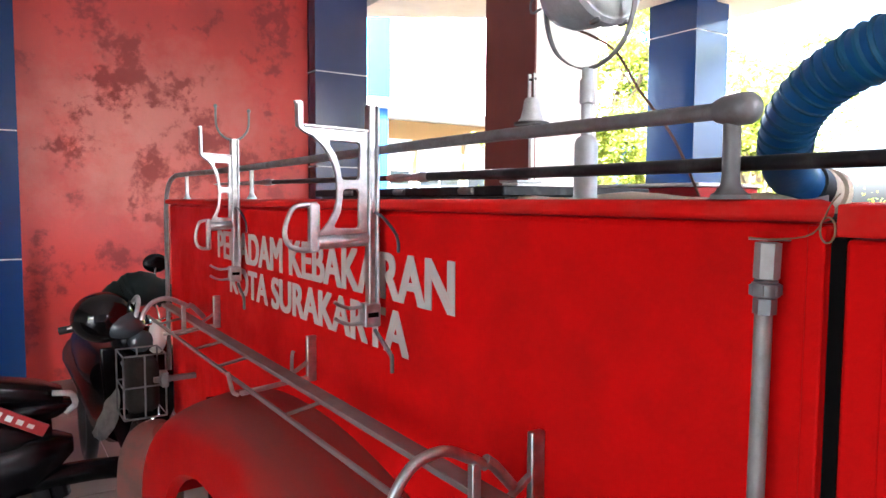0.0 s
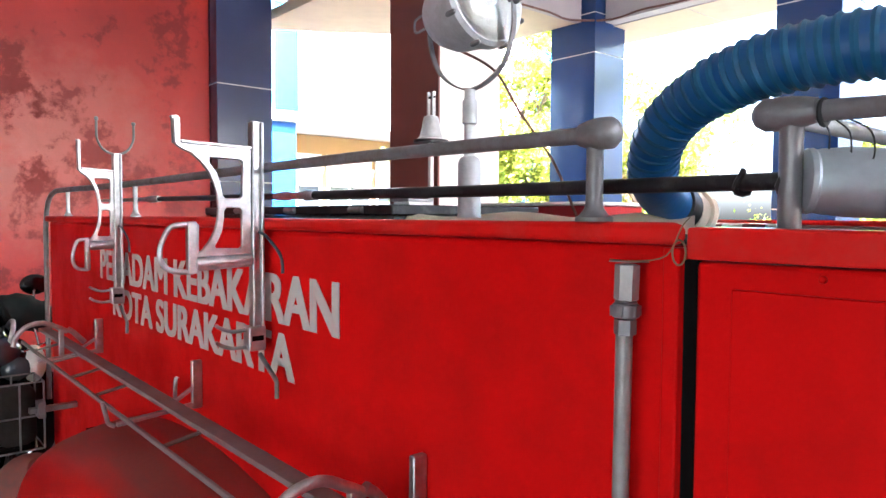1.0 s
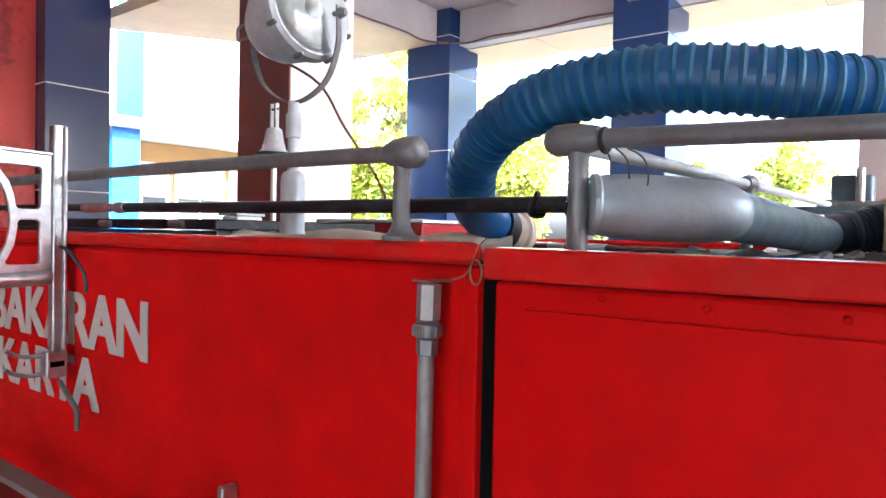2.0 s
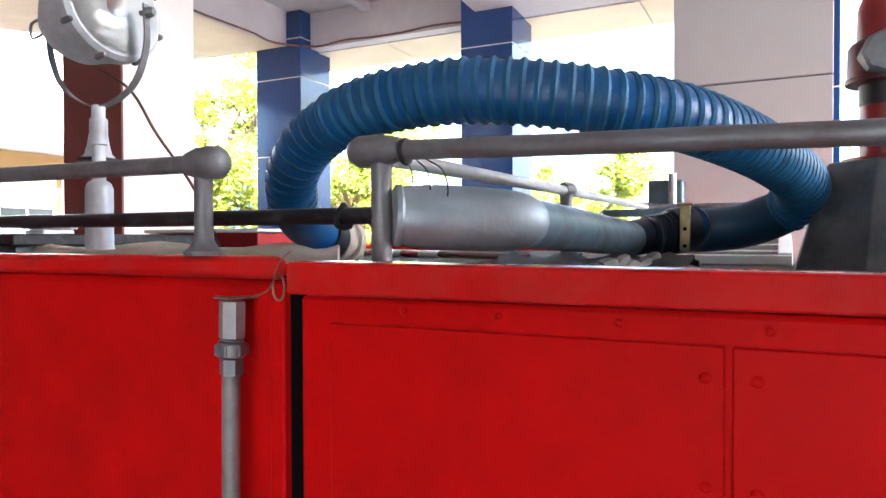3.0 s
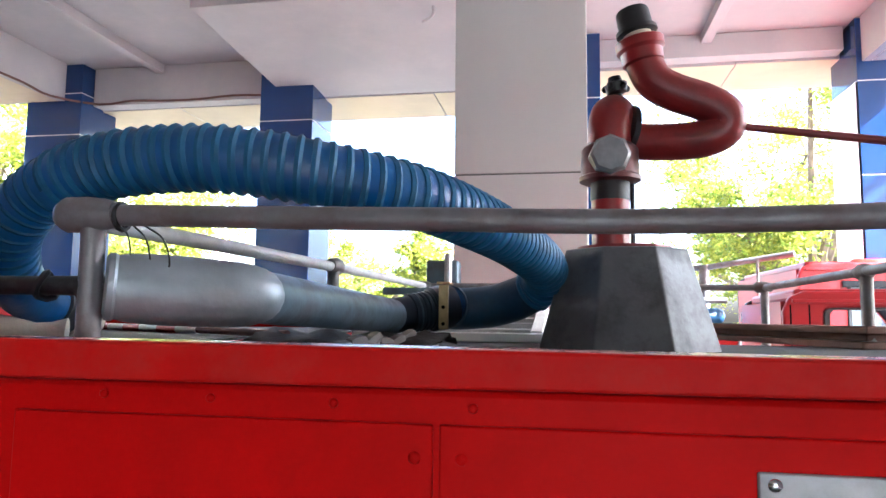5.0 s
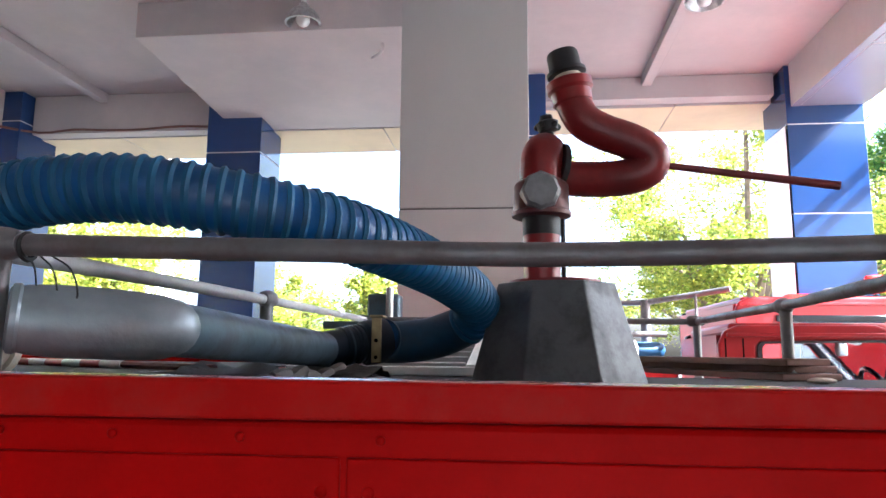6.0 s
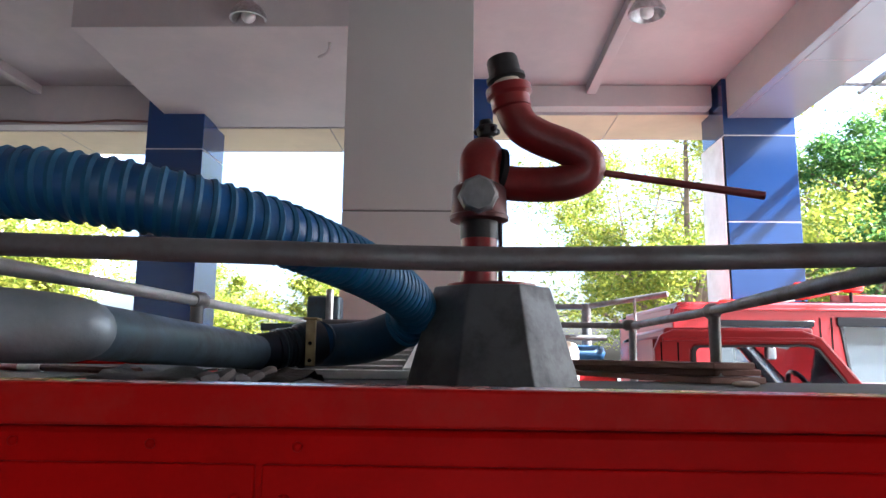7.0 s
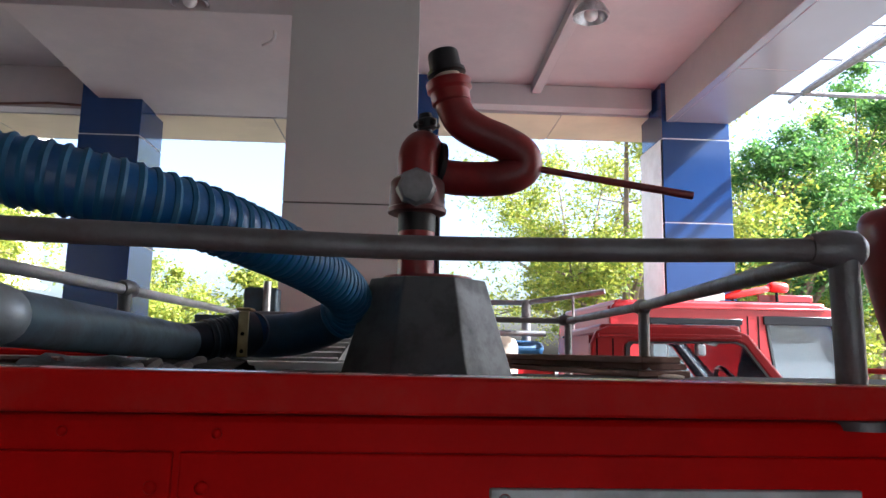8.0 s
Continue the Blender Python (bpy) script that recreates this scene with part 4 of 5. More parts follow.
s.add(octagon(MX, MY, 0.348, 1.756) + octagon(MX, MY, 0.235, 1.96), [tuple(range(8)), tuple(range(8, 16))] + [(k, (k + 1) % 8, (k + 1) % 8 + 8, k + 8) for k in range(8)])
part("pedestal", s, STEEL_DARK, monitor, "grey steel pedestal with sloping sides", bevel=0.003)
part("flange", Shape().lathe((MX, MY, 1.96), (MX, MY, 1.968), [(0, 0.095), (1, 0.095)], 32), RED_MON, monitor)
RY = MY + 0.026
part("riser", Shape().tube([(MX, RY, 1.965), (MX, RY, 2.11)], 0.039, 24), RED_MON, monitor)
part("seal", Shape().tube([(MX, RY, 2.066), (MX, RY, 2.108)], 0.0405, 24), RUBBER, monitor)
part("swivel", Shape().lathe((MX, RY, 2.104), (MX, RY, 2.186), [(0, 0.056), (0.04, 0.063), (0.14, 0.064), (0.18, 0.0605), (0.85, 0.0585), (0.93, 0.054), (1, 0.046)], 32), MON_COLLAR, monitor, "grimy dark red collar")
part("hexagon_cap", Shape().lathe((MX - 0.082, RY + 0.003, 2.15), (MX - 0.04, RY + 0.003, 2.15), [(0, 0.034), (0.14, 0.04), (0.7, 0.041), (1, 0.044)], 8), HEX, monitor, "worn grey octagonal cap")
up_pipe = smooth_path([(MX, RY, 2.155), (MX, RY, 2.215), (MX + 0.004, RY - 0.003, 2.242), (MX + 0.03, RY - 0.012, 2.257), (MX + 0.062, RY - 0.02, 2.245)], 8)
part("elbow", Shape().tube(up_pipe, 0.0445, 24), RED_MON, monitor, "red swivel elbow")
part("side_ring", Shape().lathe((MX + 0.03, RY - 0.034, 2.225), (MX + 0.035, RY - 0.048, 2.223), [(0, 0.05), (0.1, 0.054), (0.9, 0.054), (1, 0.05)], 28), RUBBER, monitor, "black seal ring")
lower = smooth_path([(MX + 0.035, RY - 0.03, 2.207), (MX + 0.03, RY - 0.08, 2.197), (MX + 0.01, RY - 0.15, 2.191), (MX, RY - 0.2, 2.196), (MX - 0.004, RY - 0.231, 2.215), (MX - 0.008, RY - 0.227, 2.243), (MX - 0.01, RY - 0.187, 2.268), (MX - 0.012, RY - 0.133, 2.289), (MX - 0.013, RY - 0.093, 2.314), (MX - 0.013, RY - 0.073, 2.352), (MX - 0.013, RY - 0.066, 2.382)], 8)
part("elbow_pipe", Shape().tube(lower, 0.0385, 24), RED_MON, monitor, "twice bent red pipe")
part("pipe_collar", Shape().lathe((MX - 0.013, RY - 0.071, 2.35), (MX - 0.013, RY - 0.062, 2.404), [(0, 0.037), (0.08, 0.043), (0.5, 0.044), (0.62, 0.05), (0.95, 0.05), (1, 0.046)], 24), RED_MON, monitor)
part("white_ring", Shape().lathe((MX - 0.013, RY - 0.062, 2.4), (MX - 0.013, RY - 0.058, 2.423), [(0, 0.029), (1, 0.029)], 20), BEIGE, monitor)
part("outlet", Shape().lathe((MX - 0.013, RY - 0.059, 2.417), (MX - 0.013, RY - 0.048, 2.47), [(0, 0.038), (0.04, 0.043), (0.18, 0.043), (0.22, 0.036), (0.9, 0.0345), (1, 0.032)], 24), RUBBER, monitor, "black rubber outlet")
handwheel = part("handwheel", Shape().lathe((MX + 0.038, RY - 0.024, 2.29), (MX + 0.038, RY - 0.014, 2.345), [(0, 0.01), (0.3, 0.01), (0.36, 0.022), (0.7, 0.026), (0.8, 0.016), (1, 0.014)], 10), RUBBER, monitor)
for k in range(5):
    a = 2 * math.pi * k / 5
    part("lobe", Shape().ball((MX + 0.038 + 0.024 * math.cos(a), RY - 0.018 + 0.024 * math.sin(a), 2.321), 0.008, 8, 6), RUBBER, handwheel)
part("bleed_rod", Shape().tube([(MX + 0.012, RY - 0.046, 1.97), (MX + 0.012, RY - 0.046, 2.11)], 0.005, 8), RUBBER, monitor)
part("tiller", Shape().tube([(MX - 0.01, MY - 0.225, 2.214), (MX - 0.03, MY - 0.57, 2.158)], [0.0075, 0.009], 12), RED_MON, monitor, "long thin red handle")

# searchlight
lamp = thing("searchlight", "silver painted searchlight in a fork on a pole", "searchlight", (1.4, 1.058, 1.807))
LX, LY = 1.4, 1.056
part("pole", Shape().lathe((LX, LY, 1.807), (LX, LY, 2.07), [(0, 0.026), (0.02, 0.024), (0.42, 0.024), (0.46, 0.02), (0.48, 0.0115), (0.72, 0.0115), (0.73, 0.0155), (0.9, 0.0155), (0.92, 0.0115), (1, 0.0115)], 20), ALU_PAINT, lamp)
fork = smooth_path([(LX - 0.03, LY + 0.092, 2.25), (LX - 0.03, LY + 0.092, 2.17), (LX - 0.02, LY + 0.065, 2.1), (LX, LY, 2.066), (LX + 0.02, LY - 0.065, 2.1), (LX + 0.03, LY - 0.092, 2.17), (LX + 0.03, LY - 0.092, 2.25)], 6)
yoke = Shape()
side = Vector((0.94, 0.33, 0.0)) * 0.009
for i in range(len(fork) - 1):
    p, q = fork[i], fork[i + 1]
    inner = (Vector((LX, LY, 2.2)) - (p + q) / 2).normalized() * 0.003
    yoke.add([p - side, p + side, p + side + inner, p - side + inner, q - side, q + side, q + side + inner, q - side + inner],
             [(0, 1, 5, 4), (1, 2, 6, 5), (2, 3, 7, 6), (3, 0, 4, 7)])
part("fork", yoke, GREY_PIPE, lamp, "flat bent steel yoke")
for s in (-1, 1):
    part("pivot_bolt", Shape().lathe((LX + 0.033 * s, LY - 0.108 * s, 2.235), (LX + 0.027 * s, LY - 0.08 * s, 2.235), [(0, 0.007), (0.3, 0.011), (0.5, 0.011), (0.55, 0.005), (1, 0.005)], 6), GREY_PIPE, lamp)
part("wing_lever", Shape().tube(smooth_path([(LX - 0.034, LY + 0.112, 2.235), (LX - 0.04, LY + 0.13, 2.225), (LX - 0.04, LY + 0.128, 2.2), (LX - 0.034, LY + 0.105, 2.205)], 4), 0.003, 6), GREY_PIPE, lamp)
AX = Vector((-0.05, -0.97, 0.12)).normalized()
C0 = Vector((LX, LY, 2.235))
head = part("housing", Shape().lathe(C0 - AX * 0.11, C0 + AX * 0.055, [(0, 0.012), (0.04, 0.035), (0.15, 0.06), (0.35, 0.078), (0.6, 0.086), (0.8, 0.088), (0.82, 0.097), (0.95, 0.097), (1, 0.09)], 32), ALU_PAINT, lamp, "dull silver bowl")
part("lens", Shape().lathe(C0 + AX * 0.054, C0 + AX * 0.075, [(0, 0.088), (0.5, 0.07), (0.85, 0.035), (1, 0.005)], 32), GLASS_LENS, head, "clear glass lens")
part("reflector", Shape().lathe(C0 + AX * 0.05, C0 + AX * 0.0525, [(0, 0.086), (1, 0.086)], 32), REFLECTOR, head, "tarnished yellowish reflector")
U1 = AX.cross(Vector((0, 0, 1))).normalized()
U2 = U1.cross(AX)
for k in range(8):
    a = 2 * math.pi * (k + 0.4) / 8
    c = C0 + AX * 0.04 + (U1 * math.cos(a) + U2 * math.sin(a)) * 0.098
    part("rim_clip", Shape().lathe(c - AX * 0.012, c + AX * 0.014, [(0, 0.004), (0.2, 0.006), (0.8, 0.006), (1, 0.003)], 6), GREY_PIPE, head)
part("bulb", Shape().ball(C0 + AX * 0.056, 0.02, 12, 8), PLASTIC_WHITE, head)
part("cable", Shape().tube(smooth_path([C0 - AX * 0.08 + Vector((0, 0, -0.05)), (1.44, 1.03, 2.11), (1.455, 0.97, 2.02), (1.475, 0.9, 1.92), (1.49, 0.85, 1.81)], 6), 0.0028, 8), TIMBER, lamp)

# bell
bell = thing("bell", "small grey metal bell on a stand", "bell", (2.445, 2.44, 1.807))
part("stand", Shape().box(2.435, 2.455, 2.43, 2.45, 1.807, 2.15), WHITE, bell, bevel=0.003)
part("disc", Shape().lathe((2.445, 2.44, 2.145), (2.445, 2.44, 2.157), [(0, 0.08), (1, 0.08)], 24), RUBBER, bell)
part("bowl", Shape().lathe((2.445, 2.44, 2.157), (2.445, 2.44, 2.27), [(0, 0.062), (0.06, 0.064), (0.15, 0.052), (0.5, 0.042), (0.85, 0.036), (0.95, 0.03), (1, 0.012)], 24), ALU_PAINT, bell)
for dy in (-0.018, 0.018):
    part("hanger", Shape().bar((2.445, 2.44 + dy, 2.262), (2.445, 2.44 + dy, 2.375), 0.016, 0.008, (0, 1, 0)), ALU_PAINT, bell)
part("hanger_pin", Shape().tube([(2.445, 2.415, 2.35), (2.445, 2.465, 2.35)], 0.006, 8), RUBBER, bell)

# things lying on the roof
hatch = thing("roof_hatch", "white louvred metal hatch lying tilted on the roof", "hatch", (2.5, 0.15, 1.762))
for y in (-0.075, 0.36):
    part("side_rail", Shape().bar((2.24, y, 1.776), (2.92, y, 1.865), 0.03, 0.03), WHITE, hatch, bevel=0.003)
for k in range(7):
    x = 2.26 + 0.1 * k
    part("louvre", Shape().bar((x, -0.06, 1.78 + 0.0131 * k), (x, 0.345, 1.78 + 0.0131 * k), 0.05, 0.004, (0.75, 0, 1)), WHITE, hatch)
part("back_rail", Shape().bar((2.93, -0.09, 1.787), (2.93, 0.375, 1.787), 0.03, 0.136), WHITE, hatch, bevel=0.003)
part("front_rail", Shape().bar((2.232, -0.09, 1.775), (2.232, 0.375, 1.775), 0.02, 0.022), WHITE, hatch, bevel=0.003)
pole = thing("striped_pole", "thin red and white striped pole with a bare wooden end", "pole", (2.05, 0.75, 1.779))
a, c = Vector((2.27, 1.11, 1.788)), Vector((2.0, 0.658, 1.788))
for k in range(6):
    part("stripe", Shape().tube([a.lerp(c, k / 6), a.lerp(c, (k + 1) / 6)], 0.009, 10), WHITE if k % 2 else RED_CAB, pole)
part("shaft", Shape().tube([c, (1.837, 0.381, 1.7865)], 0.0075, 8), TIMBER, pole)
single("canvas_roll", Shape().tube(smooth_path([(1.5, 1.5, 1.79), (1.5, 1.1, 1.795), (1.56, 0.8, 1.793), (1.62, 0.68, 1.79)], 5), [0.02 + 0.006 * math.sin(k * 1.3) for k in range(16)], 12), BEIGE, "beige canvas roll lying along the roof", "canvas roll")
boxes = thing("storage_lid", "flat dark storage lid with hinges on the truck roof", "lid", (1.6, 1.9, 1.775))
part("lid", Shape().box(1.42, 1.95, 1.35, 2.5, 1.812, 1.838), POLE_BLACK, boxes, bevel=0.004)
part("base", Shape().box(1.44, 1.93, 1.37, 2.48, 1.774, 1.811), STEEL_DARK, boxes)
for y in (1.5, 1.85, 2.2):
    part("hinge", Shape().tube([(1.418, y - 0.03, 1.825), (1.418, y + 0.03, 1.825)], 0.009, 10), ALU, boxes)
small = thing("junction_box", "small white metal junction box beside the lamp pole", "box", (1.62, 1.52, 1.779))
part("body", Shape().box(1.58, 1.66, 1.49, 1.56, 1.779, 1.85), WHITE, small, bevel=0.004)
part("lid", Shape().box(1.575, 1.665, 1.485, 1.565, 1.8505, 1.858), ALU_PAINT, small, bevel=0.002)
box = thing("red_box", "small red metal box with a white lid", "box", (2.28, 1.5, 1.775))
part("body", Shape().box(2.1, 2.4, 1.3, 1.75, 1.774, 1.845), RED_CAB, box, bevel=0.004)
part("lid", Shape().box(2.09, 2.41, 1.29, 1.76, 1.846, 1.857), WHITE, box, bevel=0.003)
valve = thing("roof_valve", "dark pump valve with a silver stem on the roof edge", "valve", (3.1, 0.28, 1.756))
part("body", Shape().box(3.0605, 3.14, 0.24, 0.36, 1.66, 2.03), TAPER, valve, bevel=0.01)
part("stem", Shape().tube([(3.05, 0.275, 1.8), (3.05, 0.275, 2.05)], 0.014, 10), ALU, valve)
tray = single("roof_tray", Shape().box(2.98, 3.02, -0.35, 0.5, 1.9, 1.925), TAPER, "dark metal strip along the far roof edge", "strip")
fittings = thing("pipe_fitting", "pile of small dull pipe fittings below the nozzle", "fitting", (1.75, 0.16, 1.757))
for k in range(6):
    x = 1.53 + 0.05 * k
    part("nut", Shape().lathe((x, 0.185 - 0.008 * k, 1.773 + 0.006 * (k % 2)), (x + 0.034, 0.17 - 0.008 * k, 1.776 + 0.008 * (k % 3)), [(0, 0.01), (0.3, 0.013), (0.7, 0.012), (1, 0.008)], 8), FITTING, fittings)
rnd = random.Random(21)
# Made-up dark cloth for unidentified clutter; hides the red edge behind it.
clutter = Shape()
nx, ny = 9, 13
v = [(1.72 + 0.3 * i / (nx - 1) + rnd.uniform(-0.006, 0.006), 0.08 + 0.34 * k / (ny - 1) + rnd.uniform(-0.006, 0.006), 1.763 + 0.03 * math.sin(math.pi * (0.08 + 0.84 * i / (nx - 1))) * (0.75 + 0.25 * math.sin(k * 1.7)) + rnd.uniform(-0.004, 0.004)) for i in range(nx) for k in range(ny)]
clutter.add(v, [(i * ny + k, i * ny + k + 1, (i + 1) * ny + k + 1, (i + 1) * ny + k) for i in range(nx - 1) for k in range(ny - 1)])
clutter_ob = single("clutter_cover", clutter, TARP_DARK, "dark crumpled cloth standing in for clutter on the roof", "tarpaulin")
solid = clutter_ob.modifiers.new("thickness", "SOLIDIFY")
solid.thickness, solid.offset = 0.004, 1
planks = thing("plank_stack", "dark old planks stacked on the roof", "planks", (2.5, -0.74, 1.762))
for k, (dx, dy) in enumerate(((0.0, 0.0), (0.05, -0.02), (-0.02, 0.015))):
    part("plank", Shape().bar((2.96 + dx, -0.6 + dy, 1.7705 + 0.0165 * k), (2.2 + dx, -0.83 + dy, 1.7705 + 0.0165 * k), 0.15 - 0.02 * k, 0.016), TIMBER, planks, bevel=0.003)
cloth = single("grey_rag", Shape().ball((2.06, -0.79, 1.768), 0.02, 14, 8, (1.2, 1.4, 0.35)), BEIGE, "crumpled beige rag lying on the roof", "rag")
horn = thing("red_float", "rounded dark red float fixed to the truck roof", "float", (1.46, -0.870, 1.757))
part("body", Shape().tube(smooth_path([(1.46, -0.900, 1.76), (1.46, -0.895, 1.86), (1.458, -0.885, 1.95), (1.455, -0.875, 2.0), (1.453, -0.870, 2.02)], 5), [0.03 + 0.028 * math.sin(math.pi * min(1, k / 22)) for k in range(19)] + [0.04, 0.015], 20), RED_MON, horn)

# a bent conduit end under the ceiling
single("conduit_end", Shape().tube(smooth_path([(5.75, 0.87, 4.299), (5.75, 0.87, 4.23), (5.75, 0.9, 4.19), (5.77, 0.96, 4.17)], 5), 0.014, 8), PLASTER, "short bent conduit end hanging from the ceiling", "conduit")

# wire round the corner of the roof
part("wire_ring", Shape().tube([(1.165, 0.4445 + 0.0085 * math.cos(a), 1.768 + 0.0145 * math.sin(a)) for a in [k * math.pi / 12 for k in range(24)]], 0.0012, 6, closed=True), WIRE, truck, "thin wire ring")
part("wire", Shape().tube(smooth_path([(1.18, 0.44, 1.809), (1.163, 0.441, 1.797), (1.164, 0.46, 1.764), (1.16, 0.5, 1.7555), (1.165, 0.54, 1.7555)], 4), 0.0009, 6), WIRE, truck)
for k in range(3):
    part("cord", Shape().tube(smooth_path([(1.24, 0.32 - 0.012 * k, 1.915), (1.245, 0.315 - 0.02 * k, 1.9), (1.26, 0.32 - 0.022 * k, 1.875), (1.27, 0.31 - 0.01 * k, 1.86)], 4), 0.001, 6), RUBBER, truck)
part("cord", Shape().tube([(1.236 + 0.0135 * math.cos(a), 0.318, 1.923 + 0.0135 * math.sin(a)) for a in [k * math.pi / 8 for k in range(16)]], 0.003, 6, closed=True), RUBBER, truck)


# ---- outside ----
def tree(x, y, height, spread, leaves, mat, seed, base=-0.12, leaf=0.13, trunk=0.2):
    rnd = random.Random(seed)
    t = thing("tree", "leafy tree with sunlit yellow-green foliage in the yard", "tree", (x, y, base), group="trees round the yard")
    s = Shape()
    top = Vector((x + rnd.uniform(-0.4, 0.4), y + rnd.uniform(-0.4, 0.4), base + height * 0.38))
    s.tube(smooth_path([(x, y, base), ((x + top.x) / 2 + 0.15, (y + top.y) / 2, base + height * 0.22), top], 4), [trunk * (1 - 0.05 * k) for k in range(9)], 10)
    ends = []
    for i in range(9):
        a = 2 * math.pi * i / 9 + rnd.uniform(-0.3, 0.3)
        r = spread * rnd.uniform(0.45, 0.85)
        e = Vector((x + r * math.cos(a), y + r * math.sin(a), base + height * rnd.uniform(0.34, 0.95)))
        st = Vector((x, y, base)).lerp(top, rnd.uniform(0.6, 1.0))
        m = st.lerp(e, 0.5) + Vector((0, 0, rnd.uniform(0.0, 0.5)))
        pts = smooth_path([st, m, e], 4)
        s.tube(pts, [trunk * 0.42 * (1 - 0.1 * k) for k in range(len(pts))], 7)
        ends.append((m, e))
        for j in range(3):
            b = e + Vector((rnd.uniform(-1, 1), rnd.uniform(-1, 1), rnd.uniform(-0.4, 0.7))) * spread * 0.35
            s.tube([m.lerp(e, 0.6), b], [trunk * 0.14, trunk * 0.05], 5)
            ends.append((e, b))
    part("trunk", s, BARK, t)
    clumps = []
    for m, e in ends:
        for k in range(5):
            clumps.append((m.lerp(e, rnd.uniform(0.2, 1.15)) + Vector((rnd.gauss(0, 1), rnd.gauss(0, 1), rnd.gauss(0, 0.8))) * spread * 0.14, spread * rnd.uniform(0.07, 0.19)))
    v, f = [], []
    for i in range(leaves):
        c, r = clumps[rnd.randrange(len(clumps))]
        q = Vector((rnd.gauss(0, 1), rnd.gauss(0, 1), rnd.gauss(0, 0.7)))
        p = c + q.normalized() * r * (rnd.random() ** 0.5 if i % 5 else rnd.uniform(0.8, 2.2))
        u = Vector((rnd.gauss(0, 1), rnd.gauss(0, 1), rnd.gauss(0, 0.6))).normalized()
        w = u.cross(Vector((rnd.gauss(0, 1), rnd.gauss(0, 1), rnd.gauss(0, 1)))).normalized()
        l = leaf * rnd.uniform(0.6, 1.3)
        n = len(v)
        v += [p - u * l, p + w * l * 0.4, p + u * l, p - w * l * 0.4]
        f.append((n, n + 1, n + 2, n + 3))
    me = bpy.data.meshes.new("crown")
    me.from_pydata([tuple(p) for p in v], [], f)
    me.materials.append(mat)
    ob = new("crown", me)
    ob.parent = t
    ob.matrix_parent_inverse = Matrix.Translation(-Vector(t.location))


TREES = [(10.4, 9.7, 6.4, 1.9, 42000, LEAF_A, 0.052), (16, 10.5, 7.0, 3.0, 30600, LEAF_A, 0.061), (14.5, 9.3, 4.6, 1.4, 27200, LEAF_A, 0.052), (15, 4.0, 3.4, 1.9, 52000, LEAF_A, 0.047),
         (12.7, -4.15, 6.8, 2.6, 52000, LEAF_A, 0.045), (17.5, -4.6, 8.0, 3.0, 17000, LEAF_A, 0.052), (13.0, -7.4, 7.0, 2.4, 80000, LEAF_B, 0.05), (17.5, -9.6, 7.6, 3.4, 34000, LEAF_A, 0.056),
         (15.5, -10.6, 6.2, 3.0, 60000, LEAF_A, 0.056), (18, -14.0, 9.0, 4.0, 27200, LEAF_B, 0.071)]
TREES += [(-15, -6, 7.0, 3.0, 9000, LEAF_B, 0.13), (-17, 1.5, 8.0, 3.5, 9000, LEAF_B, 0.13), (-14, 9, 6.0, 2.6, 8000, LEAF_A, 0.12)]
for i, (x, y, h, sp, n, mat, lf) in enumerate(TREES):
    tree(x, y, h, sp, n, mat, 40 + i, leaf=lf)


# the building across the yard
house = thing("building", "white two-storey building with cyan pillars and ochre walls", "building", (12, 14, -0.12))
part("lower_wall", Shape().box(4.5, 26.0, 14.6, 14.9, -0.12, 3.75), FACADE_OCHRE, house)
part("upper_wall", Shape().box(4.5, 26.0, 13.0, 14.9, 3.95, 10.0), FACADE, house)
part("ledge", Shape().box(4.5, 26.0, 12.75, 14.9, 3.76, 3.94), FACADE, house)
# One pillar colour in two paints: lit above the ledge, shaded below it.
for x in (6.98, 15.0):
    part("pillar", Shape().box(x, x + 0.55, 12.86, 12.99, 3.95, 10.0), PILLAR_LIT, house, "upper pillar in its lit cyan")
    part("pillar", Shape().box(x, x + 0.55, 13.0, 13.5, -0.12, 3.755), PILLAR_SHADED, house, "lower pillar in its shaded blue")
part("sign", Shape().box(7.9, 8.7, 12.92, 12.99, 5.75, 6.8), FACADE_OCHRE, house, "orange sign plate")
for i in range(6):
    x = 7.75 + i * 1.45
    w = part("window", Shape().box(x, x + 1.3, 14.52, 14.59, 1.0, 3.3), WHITE, house)
    for k in range(2):
        xa = x + 0.07 + 0.6 * k
        part("pane", Shape().box(xa, xa + 0.53, 14.5, 14.515, 1.1, 2.55), WINDOW_DARK, w)
        part("pane", Shape().bar((xa, 14.35, 2.75), (xa + 0.53, 14.35, 2.75), 0.02, 0.5, (0, -0.5, 1)), PLASTIC_WHITE, w)


# pergola frame beyond the roof
pergola = thing("pergola", "thin grey steel frame of an open canopy", "pergola", (9.0, -6.5, 5.2))
for z in (5.28, 5.78, 6.3):
    part("bar", Shape().tube([(9.0, -4.3, z), (9.0, -9.5, z - 0.02)], 0.035 if z < 5.5 else 0.018, 8), GREY_PIPE, pergola)
part("bar", Shape().tube([(9.0, -5.2, 5.15), (9.0, -7.6, 6.95)], 0.03, 8), GREY_PIPE, pergola)
part("bar", Shape().tube([(9.0, -9.4, -0.12), (9.0, -9.4, 6.4)], 0.04, 8), GREY_PIPE, pergola)


# Rafters added out of view to cast shadow bands on the blue column.
for y, z in ((-4.6, 5.26), (-5.4, 5.28), (-6.2, 5.79), (-7.0, 5.79)):
    part("shadow_rafter", Shape().tube([(5.0, y, z), (9.0, y, z)], 0.045, 8), GREY_PIPE, pergola)


# parked fire engines beyond
def cab(x0, y_back, y_front, z_roof, depth, mat, label, z_sill, holes, turn, rake):
